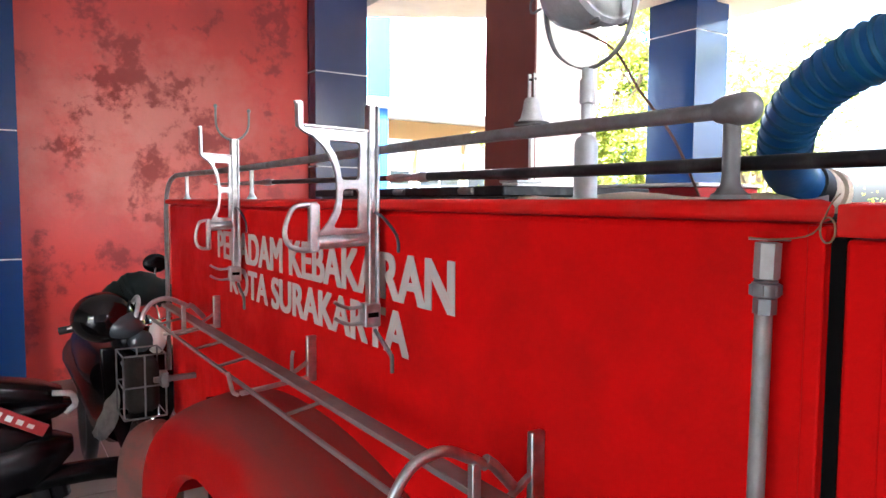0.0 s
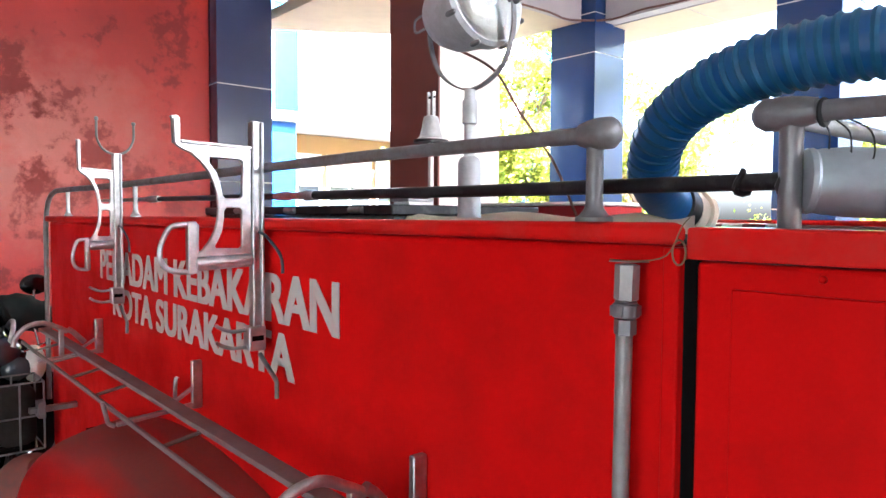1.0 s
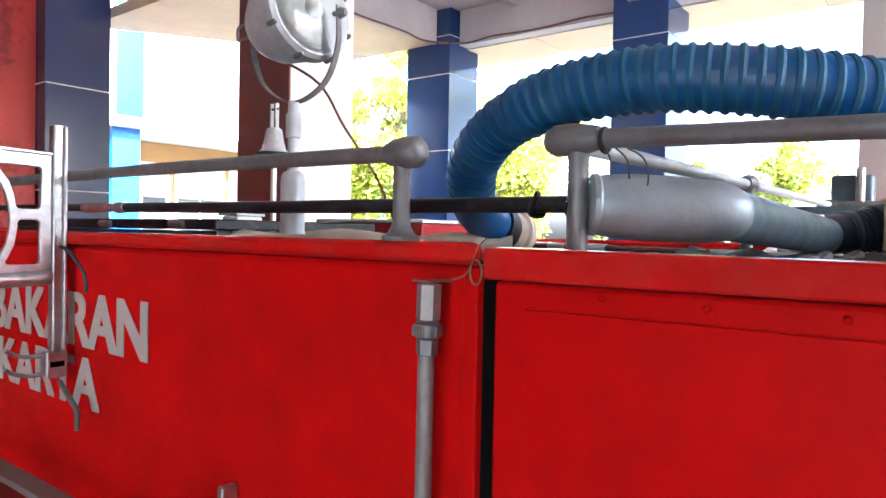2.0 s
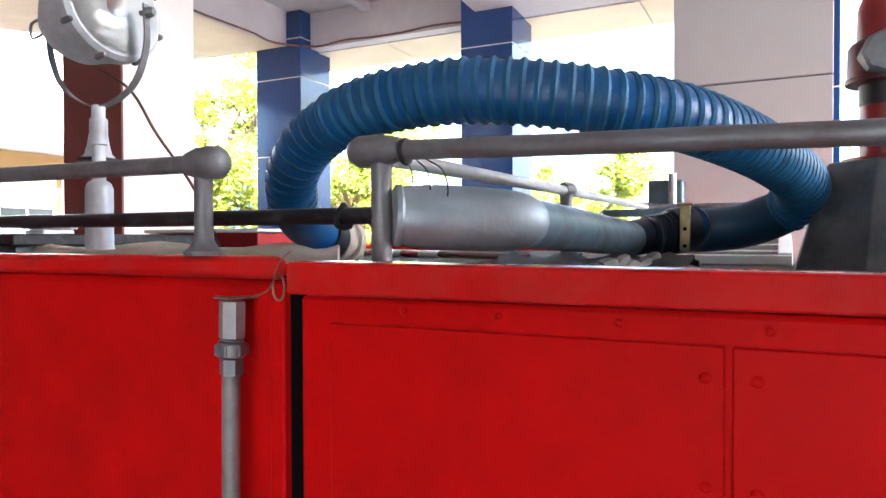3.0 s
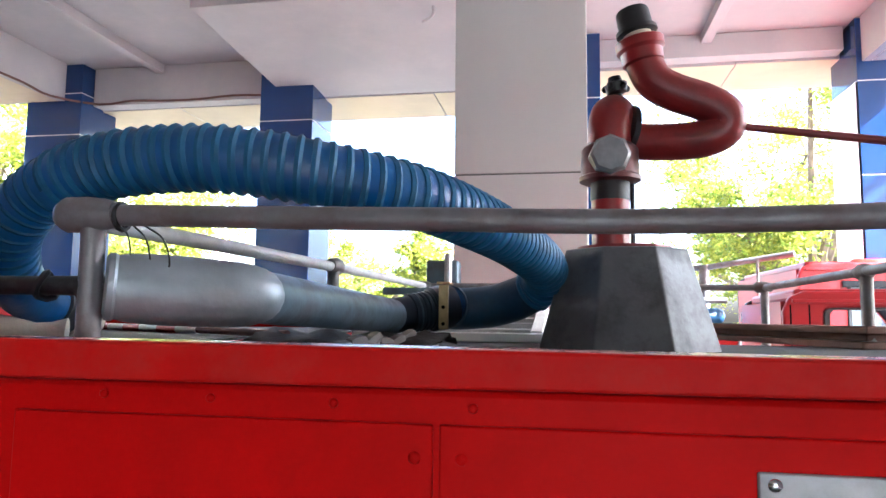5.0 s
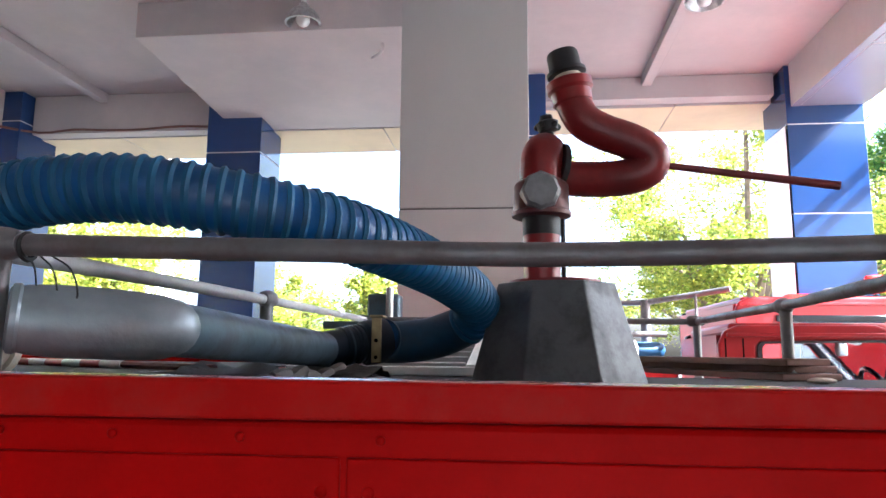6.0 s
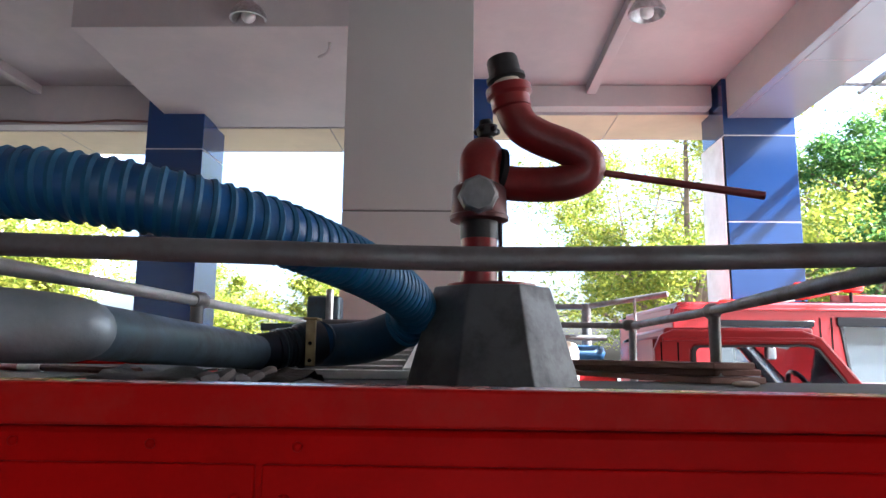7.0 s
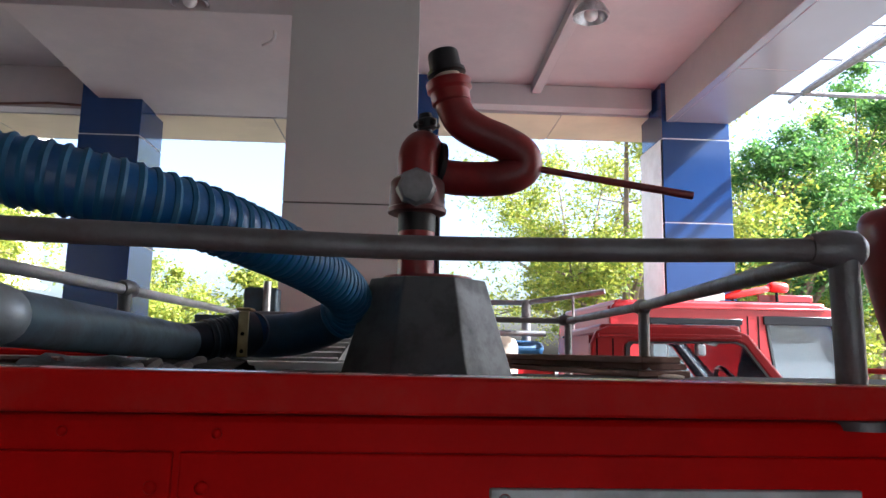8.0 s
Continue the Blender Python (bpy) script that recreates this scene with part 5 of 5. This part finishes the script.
    """A truck cab whose near side is x0 and whose front is towards -y, turned about its rear near corner."""
    t = thing("parked_truck", label, "fire truck", (x0, y_back, -0.12))
    z0 = 0.45
    prof = [(y_back, z0), (y_back, z_roof - 0.1), (y_back - 0.03, z_roof - 0.03), (y_back - 0.1, z_roof), (y_front + rake + 0.1, z_roof), (y_front + rake, z_roof - 0.04), (y_front, z_sill), (y_front - 0.06, z_sill - 0.25), (y_front - 0.06, z0)]
    inv = Matrix.Translation(-Vector(t.location))
    for xa in (x0, x0 + depth - 0.05):
        bm = bmesh.new()
        edges = []
        for pts in [prof] + holes:
            vs = [bm.verts.new((xa, u, w)) for u, w in pts]
            edges += [bm.edges.new((vs[i], vs[(i + 1) % len(vs)])) for i in range(len(vs))]
        res = bmesh.ops.triangle_fill(bm, edges=edges, use_beauty=True)
        faces = [g for g in res["geom"] if isinstance(g, bmesh.types.BMFace)]
        ex = bmesh.ops.extrude_face_region(bm, geom=faces)
        bmesh.ops.translate(bm, verts=[g for g in ex["geom"] if isinstance(g, bmesh.types.BMVert)], vec=(0.05, 0, 0))
        bmesh.ops.recalc_face_normals(bm, faces=bm.faces)
        me = bpy.data.meshes.new("side_panel")
        bm.to_mesh(me)
        bm.free()
        me.materials.append(mat if xa == x0 else BLACK_PLASTIC)
        ob = new("side_panel", me)
        ob.parent = t
        ob.matrix_parent_inverse = inv
        rounded(ob, 0.012)
    for hole in holes:
        cy, cz = sum(p[0] for p in hole) / len(hole), sum(p[1] for p in hole) / len(hole)
        s = Shape()
        n = len(hole)
        v = [(x, cy + (u - cy) * q, cz + (w - cz) * q) for x in (x0 - 0.006, x0 + 0.012) for q in (1.0, 0.945) for u, w in hole]
        f = []
        for k in range(n):
            m = (k + 1) % n
            f += [(k, m, n + m, n + k), (2 * n + k, 3 * n + k, 3 * n + m, 2 * n + m), (k, 2 * n + k, 2 * n + m, m), (n + k, n + m, 3 * n + m, 3 * n + k)]
        part("window_seal", s.add(v, f), RUBBER, t)
    part("roof", Shape().box(x0 + 0.05, x0 + depth - 0.05, y_front + rake + 0.02, y_back - 0.06, z_roof - 0.05, z_roof + 0.012), mat, t, bevel=0.02)
    part("drip_rail", Shape().bar((x0 - 0.012, y_back - 0.04, z_roof - 0.05), (x0 - 0.012, y_front + rake + 0.05, z_roof - 0.05), 0.03, 0.018), mat, t, bevel=0.004)
    part("back_panel", Shape().box(x0 + 0.05, x0 + depth - 0.05, y_back - 0.04, y_back, z0, z_roof - 0.05), mat, t)
    part("front_panel", Shape().box(x0 + 0.05, x0 + depth - 0.05, y_front - 0.05, y_front, z0, z_sill), mat, t)
    ws = Shape().add([(x0 + 0.06, y_front, z_sill + 0.01), (x0 + depth - 0.06, y_front, z_sill + 0.01), (x0 + depth - 0.06, y_front + rake, z_roof - 0.05), (x0 + 0.06, y_front + rake, z_roof - 0.05),
                      (x0 + 0.06, y_front + 0.006, z_sill + 0.01), (x0 + depth - 0.06, y_front + 0.006, z_sill + 0.01), (x0 + depth - 0.06, y_front + rake + 0.006, z_roof - 0.05), (x0 + 0.06, y_front + rake + 0.006, z_roof - 0.05)],
                     [(0, 1, 2, 3), (7, 6, 5, 4), (0, 4, 5, 1), (1, 5, 6, 2), (2, 6, 7, 3), (3, 7, 4, 0)])
    part("windscreen", ws, GLASS_SKY_FILM, t).visible_shadow = False
    part("headliner", Shape().box(x0 + 0.055, x0 + depth - 0.055, y_front + rake + 0.05, y_back - 0.045, z_roof - 0.075, z_roof - 0.052), BLACK_PLASTIC, t, "dark cab lining")
    part("rear_lining", Shape().box(x0 + 0.055, x0 + depth - 0.055, y_back - 0.06, y_back - 0.042, z0, z_roof - 0.08), BLACK_PLASTIC, t, "dark cab lining")
    part("seat", Shape().box(x0 + 0.25, x0 + depth - 0.25, y_back - 0.55, y_back - 0.38, 0.9, z_sill + 0.08), BLACK_PLASTIC, t, bevel=0.04)
    part("dashboard", Shape().box(x0 + 0.05, x0 + depth - 0.05, y_front + 0.02, y_front + 0.3, z_sill - 0.3, z_sill - 0.03), BLACK_PLASTIC, t, bevel=0.03)
    mx, my, mz = x0 + depth * 0.48, y_front + rake + 0.05, z_roof - 0.115
    part("interior_mirror", Shape().bar((mx - 0.11, my + 0.06, mz), (mx + 0.11, my - 0.06, mz), 0.025, 0.075), HEX, t, "grey rear-view mirror", bevel=0.012)
    part("mirror_stem", Shape().tube([(mx, my, mz + 0.03), (mx, my - 0.03, z_roof - 0.06)], 0.008, 8), BLACK_PLASTIC, t)
    for xa in (x0 - 0.02, x0 + depth - 0.2):
        part("wheel", Shape().lathe((xa, y_front + 0.4, 0.3), (xa + 0.22, y_front + 0.4, 0.3), [(0, 0.3), (0.1, 0.42), (0.9, 0.42), (1, 0.3)], 24), RUBBER, t)
    t.rotation_euler = (0, 0, radians(turn))
    return t


near_cab = cab(4.21, -1.198, -2.4, 1.967, 1.3, RED_CAB_SHADED, "small red fire engine with an open side window", 1.45,
               [[(-1.381, 1.45), (-1.381, 1.862), (-1.4, 1.884), (-1.96, 1.893), (-2.005, 1.875), (-2.3, 1.47), (-2.27, 1.45)]], -5, 0.37)
part("wing_mirror", Shape().box(4.1, 4.18, -2.32, -2.28, 1.62, 1.7), BLACK_PLASTIC, near_cab, bevel=0.012)
# Black bars draw the shade in the door gap and the panel crease.
for y in (-1.316, -1.232):
    part("panel_gap", Shape().box(4.2095, 4.213, y - 0.004, y + 0.004, 0.6, 1.9), BLACK_GAP, near_cab)
part("steering_wheel", Shape().tube([(4.55 + 0.17 * math.cos(a), -2.06 + 0.07 * math.sin(a), 1.6 + 0.15 * math.sin(a)) for a in [k * math.pi / 12 for k in range(24)]], 0.014, 8, closed=True), BLACK_PLASTIC, near_cab)
part("door_panel", Shape().box(4.2, 4.209, -2.34, -1.3, 0.6, 1.48), RED_CAB_SHADED, near_cab, bevel=0.003)
far_cab = cab(6.2, -1.9, -4.12, 2.262, 1.9, RED_CAB, "tall red fire engine with red beacons on its roof", 1.6,
              [[(-2.24, 1.55), (-2.24, 2.09), (-2.27, 2.105), (-2.96, 2.116), (-3.0, 2.09), (-3.03, 1.55)], [(-3.3, 1.5), (-3.22, 2.12), (-3.24, 2.145), (-3.75, 2.145), (-3.79, 2.11), (-4.02, 1.6), (-4.0, 1.5)]], 0, 0.32)
for ring in ([(-2.25, 1.56), (-2.25, 2.1), (-2.97, 2.1), (-3.02, 1.56)], [(-3.29, 1.51), (-3.23, 2.13), (-3.77, 2.13), (-4.0, 1.59), (-3.98, 1.51)]):
    part("side_glass", Shape().prism(ring, "x", 6.222, 6.227), GLASS_SKY_FILM, far_cab, "side glass with a pale film for the reflected sky").visible_shadow = False


def beacon(a, b, r, label):
    part("beacon", Shape().lathe(a, b, [(0, r * 0.5), (0.06, r * 0.85), (0.15, r), (0.85, r), (0.94, r * 0.85), (1, r * 0.5)], 16), BEACON, far_cab, label)


beacon((6.3, -2.3, 2.25), (6.3, -2.62, 2.25), 0.05, "red plastic beacon")
beacon((6.5, -3.02, 2.42), (6.5, -3.18, 2.43), 0.045, "red plastic beacon")
beacon((6.5, -3.02, 2.33), (6.5, -3.45, 2.42), 0.032, "slanted red siren tube")
beacon((6.5, -3.42, 2.43), (6.5, -3.6, 2.425), 0.048, "red plastic beacon")
for y in (-3.1, -3.5):
    part("stalk", Shape().tube([(6.5, y, 2.25), (6.5, y, 2.41)], 0.015, 8), BLACK_PLASTIC, far_cab)
part("lamp_bar", Shape().bar((6.5, -2.95, 2.285), (6.5, -3.75, 2.285), 0.16, 0.025), BLACK_PLASTIC, far_cab)
part("sign_board", Shape().bar((6.55, -3.35, 2.33), (6.55, -3.85, 2.33), 0.02, 0.07), RED_CAB, far_cab, bevel=0.006)
part("bracket", Shape().bar((6.5, -2.72, 2.325), (6.5, -3.0, 2.325), 0.12, 0.075), ALU_PAINT, far_cab, bevel=0.006)
part("visor_strip", Shape().box(6.18, 6.199, -3.8, -3.2, 2.08, 2.155), BLACK_PLASTIC, far_cab, "black strip over the side window", bevel=0.006)
part("visor_strip", Shape().box(6.18, 6.199, -3.02, -2.2, 2.075, 2.125), BLACK_PLASTIC, far_cab, "black strip over the side window", bevel=0.006)
for y in (-3.07, -3.16):
    part("panel_gap", Shape().box(6.197, 6.203, y - 0.006, y + 0.006, 0.7, 2.15), BLACK_GAP, far_cab)

# another old truck behind, with a railed platform
plat = thing("railed_truck", "old fire truck platform with pipe rails and a blue tarpaulin", "fire truck", (5.6, 0.0, -0.12))
part("platform", Shape().box(5.3, 6.6, -1.25, 1.2, 0.5, 1.78), RED_CAB, plat, bevel=0.02)
# Dark sheet added over the red top to stop red light bouncing up.
part("bounce_cover", Shape().box(5.33, 6.57, -1.22, 1.17, 1.7805, 1.79), DECK, plat)
part("tarpaulin", Shape().box(5.4, 6.5, -1.2, -0.5, 1.791, 1.9), BLUE_TARP, plat, "blue tarpaulin", bevel=0.05)
part("seat", Shape().box(5.0, 5.25, -0.95, -0.6, 1.5, 1.92), BEIGE, plat, "beige padded seat", bevel=0.06)
part("post", Shape().tube([(5.6, -1.1, 1.78), (5.6, -1.1, 2.2)], 0.035, 12), GREY_PIPE, plat)
part("rail", Shape().tube([(5.6, -0.3, 2.17), (5.6, -1.1, 2.18), (5.3, -1.6, 2.25)], 0.02, 10), GREY_PIPE, plat)
part("rail", Shape().tube([(5.4, 0.2, 1.95), (5.4, -1.2, 1.95)], 0.02, 10), GREY_PIPE, plat)
part("post", Shape().tube([(5.4, -1.4, 1.78), (5.4, -1.4, 2.22)], 0.01, 8), GREY_PIPE, plat)


# ---- motorbikes beside the truck ----
def motorbike():
    b = thing("motorcycle", "black underbone motorcycle with a wire basket and white cowl", "motorcycle", (0.72, 3.9, 0))
    part("wheel", Shape().tube([(0.8 + 0.0 * k, 3.62 + 0.27 * math.cos(k * math.pi / 16), 0.29 + 0.27 * math.sin(k * math.pi / 16)) for k in range(32)], 0.04, 10, closed=True), RUBBER, b)
    part("wheel", Shape().tube([(0.66, 4.9 + 0.27 * math.cos(k * math.pi / 16), 0.29 + 0.27 * math.sin(k * math.pi / 16)) for k in range(32)], 0.04, 10, closed=True), RUBBER, b)
    part("front_mudguard", Shape().tube([(0.8, 3.62 + 0.33 * math.cos(a), 0.29 + 0.33 * math.sin(a)) for a in [0.3 + k * 0.2 for k in range(11)]], 0.05, 10), BLACK_PLASTIC, b)
    part("fork", Shape().tube([(0.8, 3.62, 0.29), (0.78, 3.75, 0.95)], 0.03, 10), CHROME, b)
    part("leg_shield", Shape().add([(0.6, 3.72, 1.0), (1.0, 3.72, 0.98), (1.02, 3.78, 0.6), (0.92, 3.84, 0.35), (0.72, 3.84, 0.35), (0.63, 3.78, 0.62), (0.62, 3.79, 0.97), (0.98, 3.79, 0.95), (0.99, 3.85, 0.6), (0.9, 3.9, 0.37), (0.74, 3.9, 0.37), (0.66, 3.85, 0.62)],
                                [(0, 1, 2, 3, 4, 5), (11, 10, 9, 8, 7, 6), (0, 6, 7, 1), (1, 7, 8, 2), (2, 8, 9, 3), (3, 9, 10, 4), (4, 10, 11, 5), (5, 11, 6, 0)]), BLACK_PLASTIC, b, bevel=0.02)
    part("cowl", Shape().ball((0.875, 3.6, 1.05), 0.1, 18, 12, (0.55, 0.75, 0.95)), PLASTIC_WHITE, b, "white plastic headlight cowl")
    part("headlight", Shape().ball((0.79, 3.56, 1.04), 0.07, 16, 10, (1, 0.7, 0.9)), WINDOW_DARK, b, "dark headlight glass")
    part("headlight_shell", Shape().ball((0.77, 3.64, 1.06), 0.11, 16, 10, (1.1, 0.9, 1.2)), BLACK_PLASTIC, b)
    for x, z in ((0.68, 1.065), (0.8, 1.12)):
        part("lever", Shape().tube(smooth_path([(x - 0.01, 3.58, z), (x + 0.025, 3.56, z + 0.003), (x + 0.06, 3.58, z + 0.006)], 3), 0.006, 8), CHROME, b)
    part("handlebar", Shape().tube(smooth_path([(0.42, 3.75, 1.1), (0.6, 3.7, 1.13), (0.8, 3.68, 1.1), (1.0, 3.7, 1.13), (1.14, 3.75, 1.1)], 5), 0.014, 10), CHROME, b)
    for x in (0.42, 1.14):
        part("grip", Shape().tube([(x, 3.75, 1.1), (x + (0.1 if x < 0.8 else -0.1), 3.735, 1.115)], 0.02, 10), RUBBER, b)
    part("mirror_stem", Shape().tube(smooth_path([(0.92, 3.7, 1.12), (0.9, 3.75, 1.28), (0.93, 3.86, 1.4)], 4), 0.007, 8), CHROME, b)
    part("mirror", Shape().ball((0.935, 3.88, 1.43), 0.075, 16, 10, (0.95, 0.35, 0.75)), BLACK_PLASTIC, b)
    part("body", Shape().tube(smooth_path([(0.74, 3.9, 0.5), (0.73, 4.2, 0.45), (0.7, 4.55, 0.62), (0.68, 5.0, 0.72)], 5), [0.1 + 0.004 * k for k in range(16)], 14), BLACK_PLASTIC, b)
    part("seat", Shape().tube(smooth_path([(0.7, 4.25, 0.72), (0.69, 4.6, 0.76), (0.67, 5.1, 0.82)], 5), [0.09, 0.11, 0.12, 0.125, 0.125, 0.125, 0.12, 0.12, 0.11, 0.1, 0.08], 14), BLACK_PLASTIC, b)
    basket = part("basket", Shape().box(0.662, 0.858, 3.282, 3.498, 0.698, 0.702), CHROME, b, "wire front basket")
    x0, x1, y0, y1, z0, z1 = 0.66, 0.86, 3.28, 3.5, 0.7, 1.02
    for z in (z0, (z0 + z1) / 2, z1):
        part("wire", Shape().tube([(x0, y0, z), (x1, y0, z), (x1, y1, z), (x0, y1, z)], 0.0045, 6, closed=True), GREY_PIPE, basket)
    for x in (x0, x0 + 0.1, x1):
        for y in (y0, y1):
            part("wire", Shape().tube([(x, y, z0), (x, y, z1)], 0.0045, 6), GREY_PIPE, basket)
    for x, xb in ((x0 + 0.05, 0.72), (x1 - 0.05, 0.84)):
        part("basket_arm", Shape().tube([(x, y1, 0.9), (xb, 3.72, 0.9)], 0.01, 6), GREY_PIPE, b)
    part("bag", Shape().box(x0 + 0.02, x1 - 0.02, y0 + 0.03, y1 - 0.02, z0 + 0.01, z1 - 0.03), TARP_DARK, b, "black cloth bag", bevel=0.04)
    return b


motorbike().location = (0.967, 4.32, 0)
helmet = thing("helmet", "glossy black full-face helmet hung on a handlebar", "helmet", (0.58, 3.68, 1.05))
part("shell", Shape().ball((0.575, 3.68, 1.2), 0.155, 24, 16, (1.05, 0.95, 0.88)), VISOR, helmet)
part("visor", Shape().ball((0.66, 3.62, 1.16), 0.115, 20, 12, (1.0, 0.9, 0.7)), WINDOW_DARK, helmet, "tinted visor")
part("trim", Shape().tube([(0.71 + 0.03 * math.sin(a), 3.66 + 0.1 * math.cos(a), 1.2 + 0.1 * math.sin(a)) for a in [k * math.pi / 12 for k in range(13)]], 0.012, 8), ALU_PAINT, helmet)
jacket = Shape()
rnd = random.Random(5)
fold = [(0.6 + 0.06 * k, 3.76 + 0.02 * math.sin(k), 1.3 - 0.02 * abs(k - 3)) for k in range(7)]
jacket.tube(smooth_path(fold, 4), [0.05 + 0.05 * math.sin(math.pi * k / 24) + rnd.uniform(-0.008, 0.008) for k in range(25)], 14)
jacket_ob = single("jacket", jacket, CLOTH_GREEN, "dark green jacket draped over the handlebar", "jacket")
jacket_ob.location = (0.3, 0.45, 0.0)
helmet.location = (0.88, 4.08, 1.02)

rear_bike = thing("motorcycle", "black motorcycle with a red and white side decal", "motorcycle", (0.1, 3.85, 0))


def shell(stations):
    """A body through stations (x, z low, z high, half width), rounded in section."""
    s = Shape()
    seg = 14
    v = []
    for x, z0, z1, w in stations:
        for k in range(seg):
            a = 2 * math.pi * k / seg
            c, d = math.cos(a), math.sin(a)
            v.append((x, 3.85 + w * abs(c) ** 0.7 * (1 if c > 0 else -1), (z0 + z1) / 2 + (z1 - z0) / 2 * abs(d) ** 0.7 * (1 if d > 0 else -1)))
    n = len(stations)
    f = [(i * seg + k, i * seg + (k + 1) % seg, (i + 1) * seg + (k + 1) % seg, (i + 1) * seg + k) for i in range(n - 1) for k in range(seg)]
    return s.add(v, f + [tuple(reversed(range(seg))), tuple((n - 1) * seg + k for k in range(seg))])


part("seat", shell([(-0.7, 0.84, 0.9, 0.08), (-0.5, 0.82, 0.94, 0.12), (-0.2, 0.82, 0.95, 0.13), (0.1, 0.84, 0.96, 0.135), (0.4, 0.84, 0.955, 0.13), (0.56, 0.82, 0.92, 0.115), (0.65, 0.8, 0.88, 0.08)]), BLACK_PLASTIC, rear_bike, "ribbed black seat")
part("tail", shell([(0.3, 0.68, 0.84, 0.11), (0.5, 0.72, 0.85, 0.11), (0.62, 0.74, 0.84, 0.09), (0.69, 0.77, 0.82, 0.05)]), BLACK_PLASTIC, rear_bike)
part("grab_rail", Shape().tube(smooth_path([(0.6, 3.715, 0.885), (0.65, 3.71, 0.88), (0.685, 3.74, 0.86), (0.7, 3.78, 0.8), (0.66, 3.8, 0.76)], 5), 0.014, 10), ALU_PAINT, rear_bike, "short silver grab rail")
part("side_cover", shell([(-0.7, 0.42, 0.6, 0.06), (-0.4, 0.42, 0.72, 0.11), (0.0, 0.46, 0.82, 0.14), (0.25, 0.5, 0.83, 0.135), (0.45, 0.54, 0.78, 0.12), (0.6, 0.62, 0.73, 0.06)]), BLACK_PLASTIC, rear_bike, "glossy black side cover")
part("decal", Shape().bar((0.3, 3.7, 0.875), (0.57, 3.712, 0.71), 0.012, 0.06, (0, 0.1, 1)), RED_CAB, rear_bike, "red decal", bevel=0.003)
for k in range(4):
    x = 0.37 + 0.042 * k
    part("decal_mark", Shape().bar((x, 3.6935, 0.872 - 0.6 * (x - 0.3)), (x + 0.024, 3.6945, 0.8576 - 0.6 * (x - 0.3)), 0.006, 0.03 - 0.004 * k), DECAL_WHITE, rear_bike, "white mark")
for x in (-0.82, 0.3):
    wheel = part("wheel", Shape().tube([(x + 0.26 * math.cos(k * math.pi / 16), 3.85, 0.3 + 0.26 * math.sin(k * math.pi / 16)) for k in range(32)], 0.045, 10, closed=True), RUBBER, rear_bike)
    part("hub", Shape().lathe((x, 3.79, 0.3), (x, 3.91, 0.3), [(0, 0.05), (0.3, 0.1), (0.7, 0.1), (1, 0.05)], 16), ALU_PAINT, wheel)
    for k in range(6):
        a = k * math.pi / 3
        part("spoke", Shape().tube([(x, 3.85, 0.3), (x + 0.24 * math.cos(a), 3.85, 0.3 + 0.24 * math.sin(a))], 0.012, 6), BLACK_PLASTIC, wheel)
part("rear_mudguard", Shape().tube([(0.3 + 0.33 * math.cos(a), 3.85, 0.3 + 0.33 * math.sin(a)) for a in [0.1 + 0.2 * k for k in range(13)]], 0.05, 10), BLACK_PLASTIC, rear_bike)
part("swing_arm", Shape().tube([(-0.2, 3.76, 0.42), (0.52, 3.76, 0.32)], 0.045, 10), BLACK_PLASTIC, rear_bike)
part("lower_cowl", shell([(-0.3, 0.4, 0.5, 0.08), (0.0, 0.34, 0.62, 0.13), (0.3, 0.33, 0.68, 0.15), (0.5, 0.4, 0.68, 0.14), (0.62, 0.48, 0.66, 0.1), (0.69, 0.55, 0.63, 0.05)]), BLACK_PLASTIC, rear_bike, "dark lower bodywork")
part("footboard", Shape().tube(smooth_path([(0.2, 3.8, 0.42), (0.5, 3.82, 0.44), (0.75, 3.86, 0.43), (0.93, 3.9, 0.4)], 5), 0.055, 12), BLACK_PLASTIC, rear_bike, "black footboard")
rnd = random.Random(9)
bag = Shape()
rings = [(0.0, 0.01), (0.08, 0.022), (0.2, 0.036), (0.4, 0.045), (0.6, 0.05), (0.8, 0.048), (0.93, 0.035), (1.0, 0.015)]
v = []
for t, r in rings:
    for k in range(14):
        a = 2 * math.pi * k / 14
        q = r * (1 + rnd.uniform(-0.28, 0.28))
        v.append((0.93 - 0.09 * t + q * math.cos(a), 4.1 + q * 0.7 * math.sin(a), 0.76 - 0.26 * t + rnd.uniform(-0.01, 0.01)))
bag.add(v, [(i * 14 + k, i * 14 + (k + 1) % 14, (i + 1) * 14 + (k + 1) % 14, (i + 1) * 14 + k) for i in range(len(rings) - 1) for k in range(14)] + [tuple(range(14)), tuple(reversed(range(7 * 14, 8 * 14)))])
single("plastic_bag", bag, BAG, "crumpled white plastic bag hung on the motorcycle", "bag", smooth=False)

# ---- floor tiles ----
floor = single("floor", Shape().box(ROOF_X0, ROOF_X1, ROOF_Y0, ROOF_Y1, -0.15, -0.006), JOINT, "beige tiled garage floor with light joints", "floor", kind="structure")
tile_mesh = mesh_from("tile", Shape().box(-0.297, 0.297, -0.297, 0.297, -0.006, 0.0), FLOOR, False)
rest = Shape()
for i in range(22):
    for k in range(19):
        x, y = ROOF_X0 + 0.32 + 0.6 * i, ROOF_Y0 + 0.32 + 0.6 * k
        if -1.6 < x < 4.2 and 1.5 < y < 7.6:
            ob = new("tile", tile_mesh)
            ob.location = (x, y, 0)
            ob.parent = floor
        else:
            rest.box(x - 0.297, x + 0.297, y - 0.297, y + 0.297, -0.006, 0.0)
tagged(part("tile_rest", rest, FLOOR, floor, smooth=False), kind="stuff")
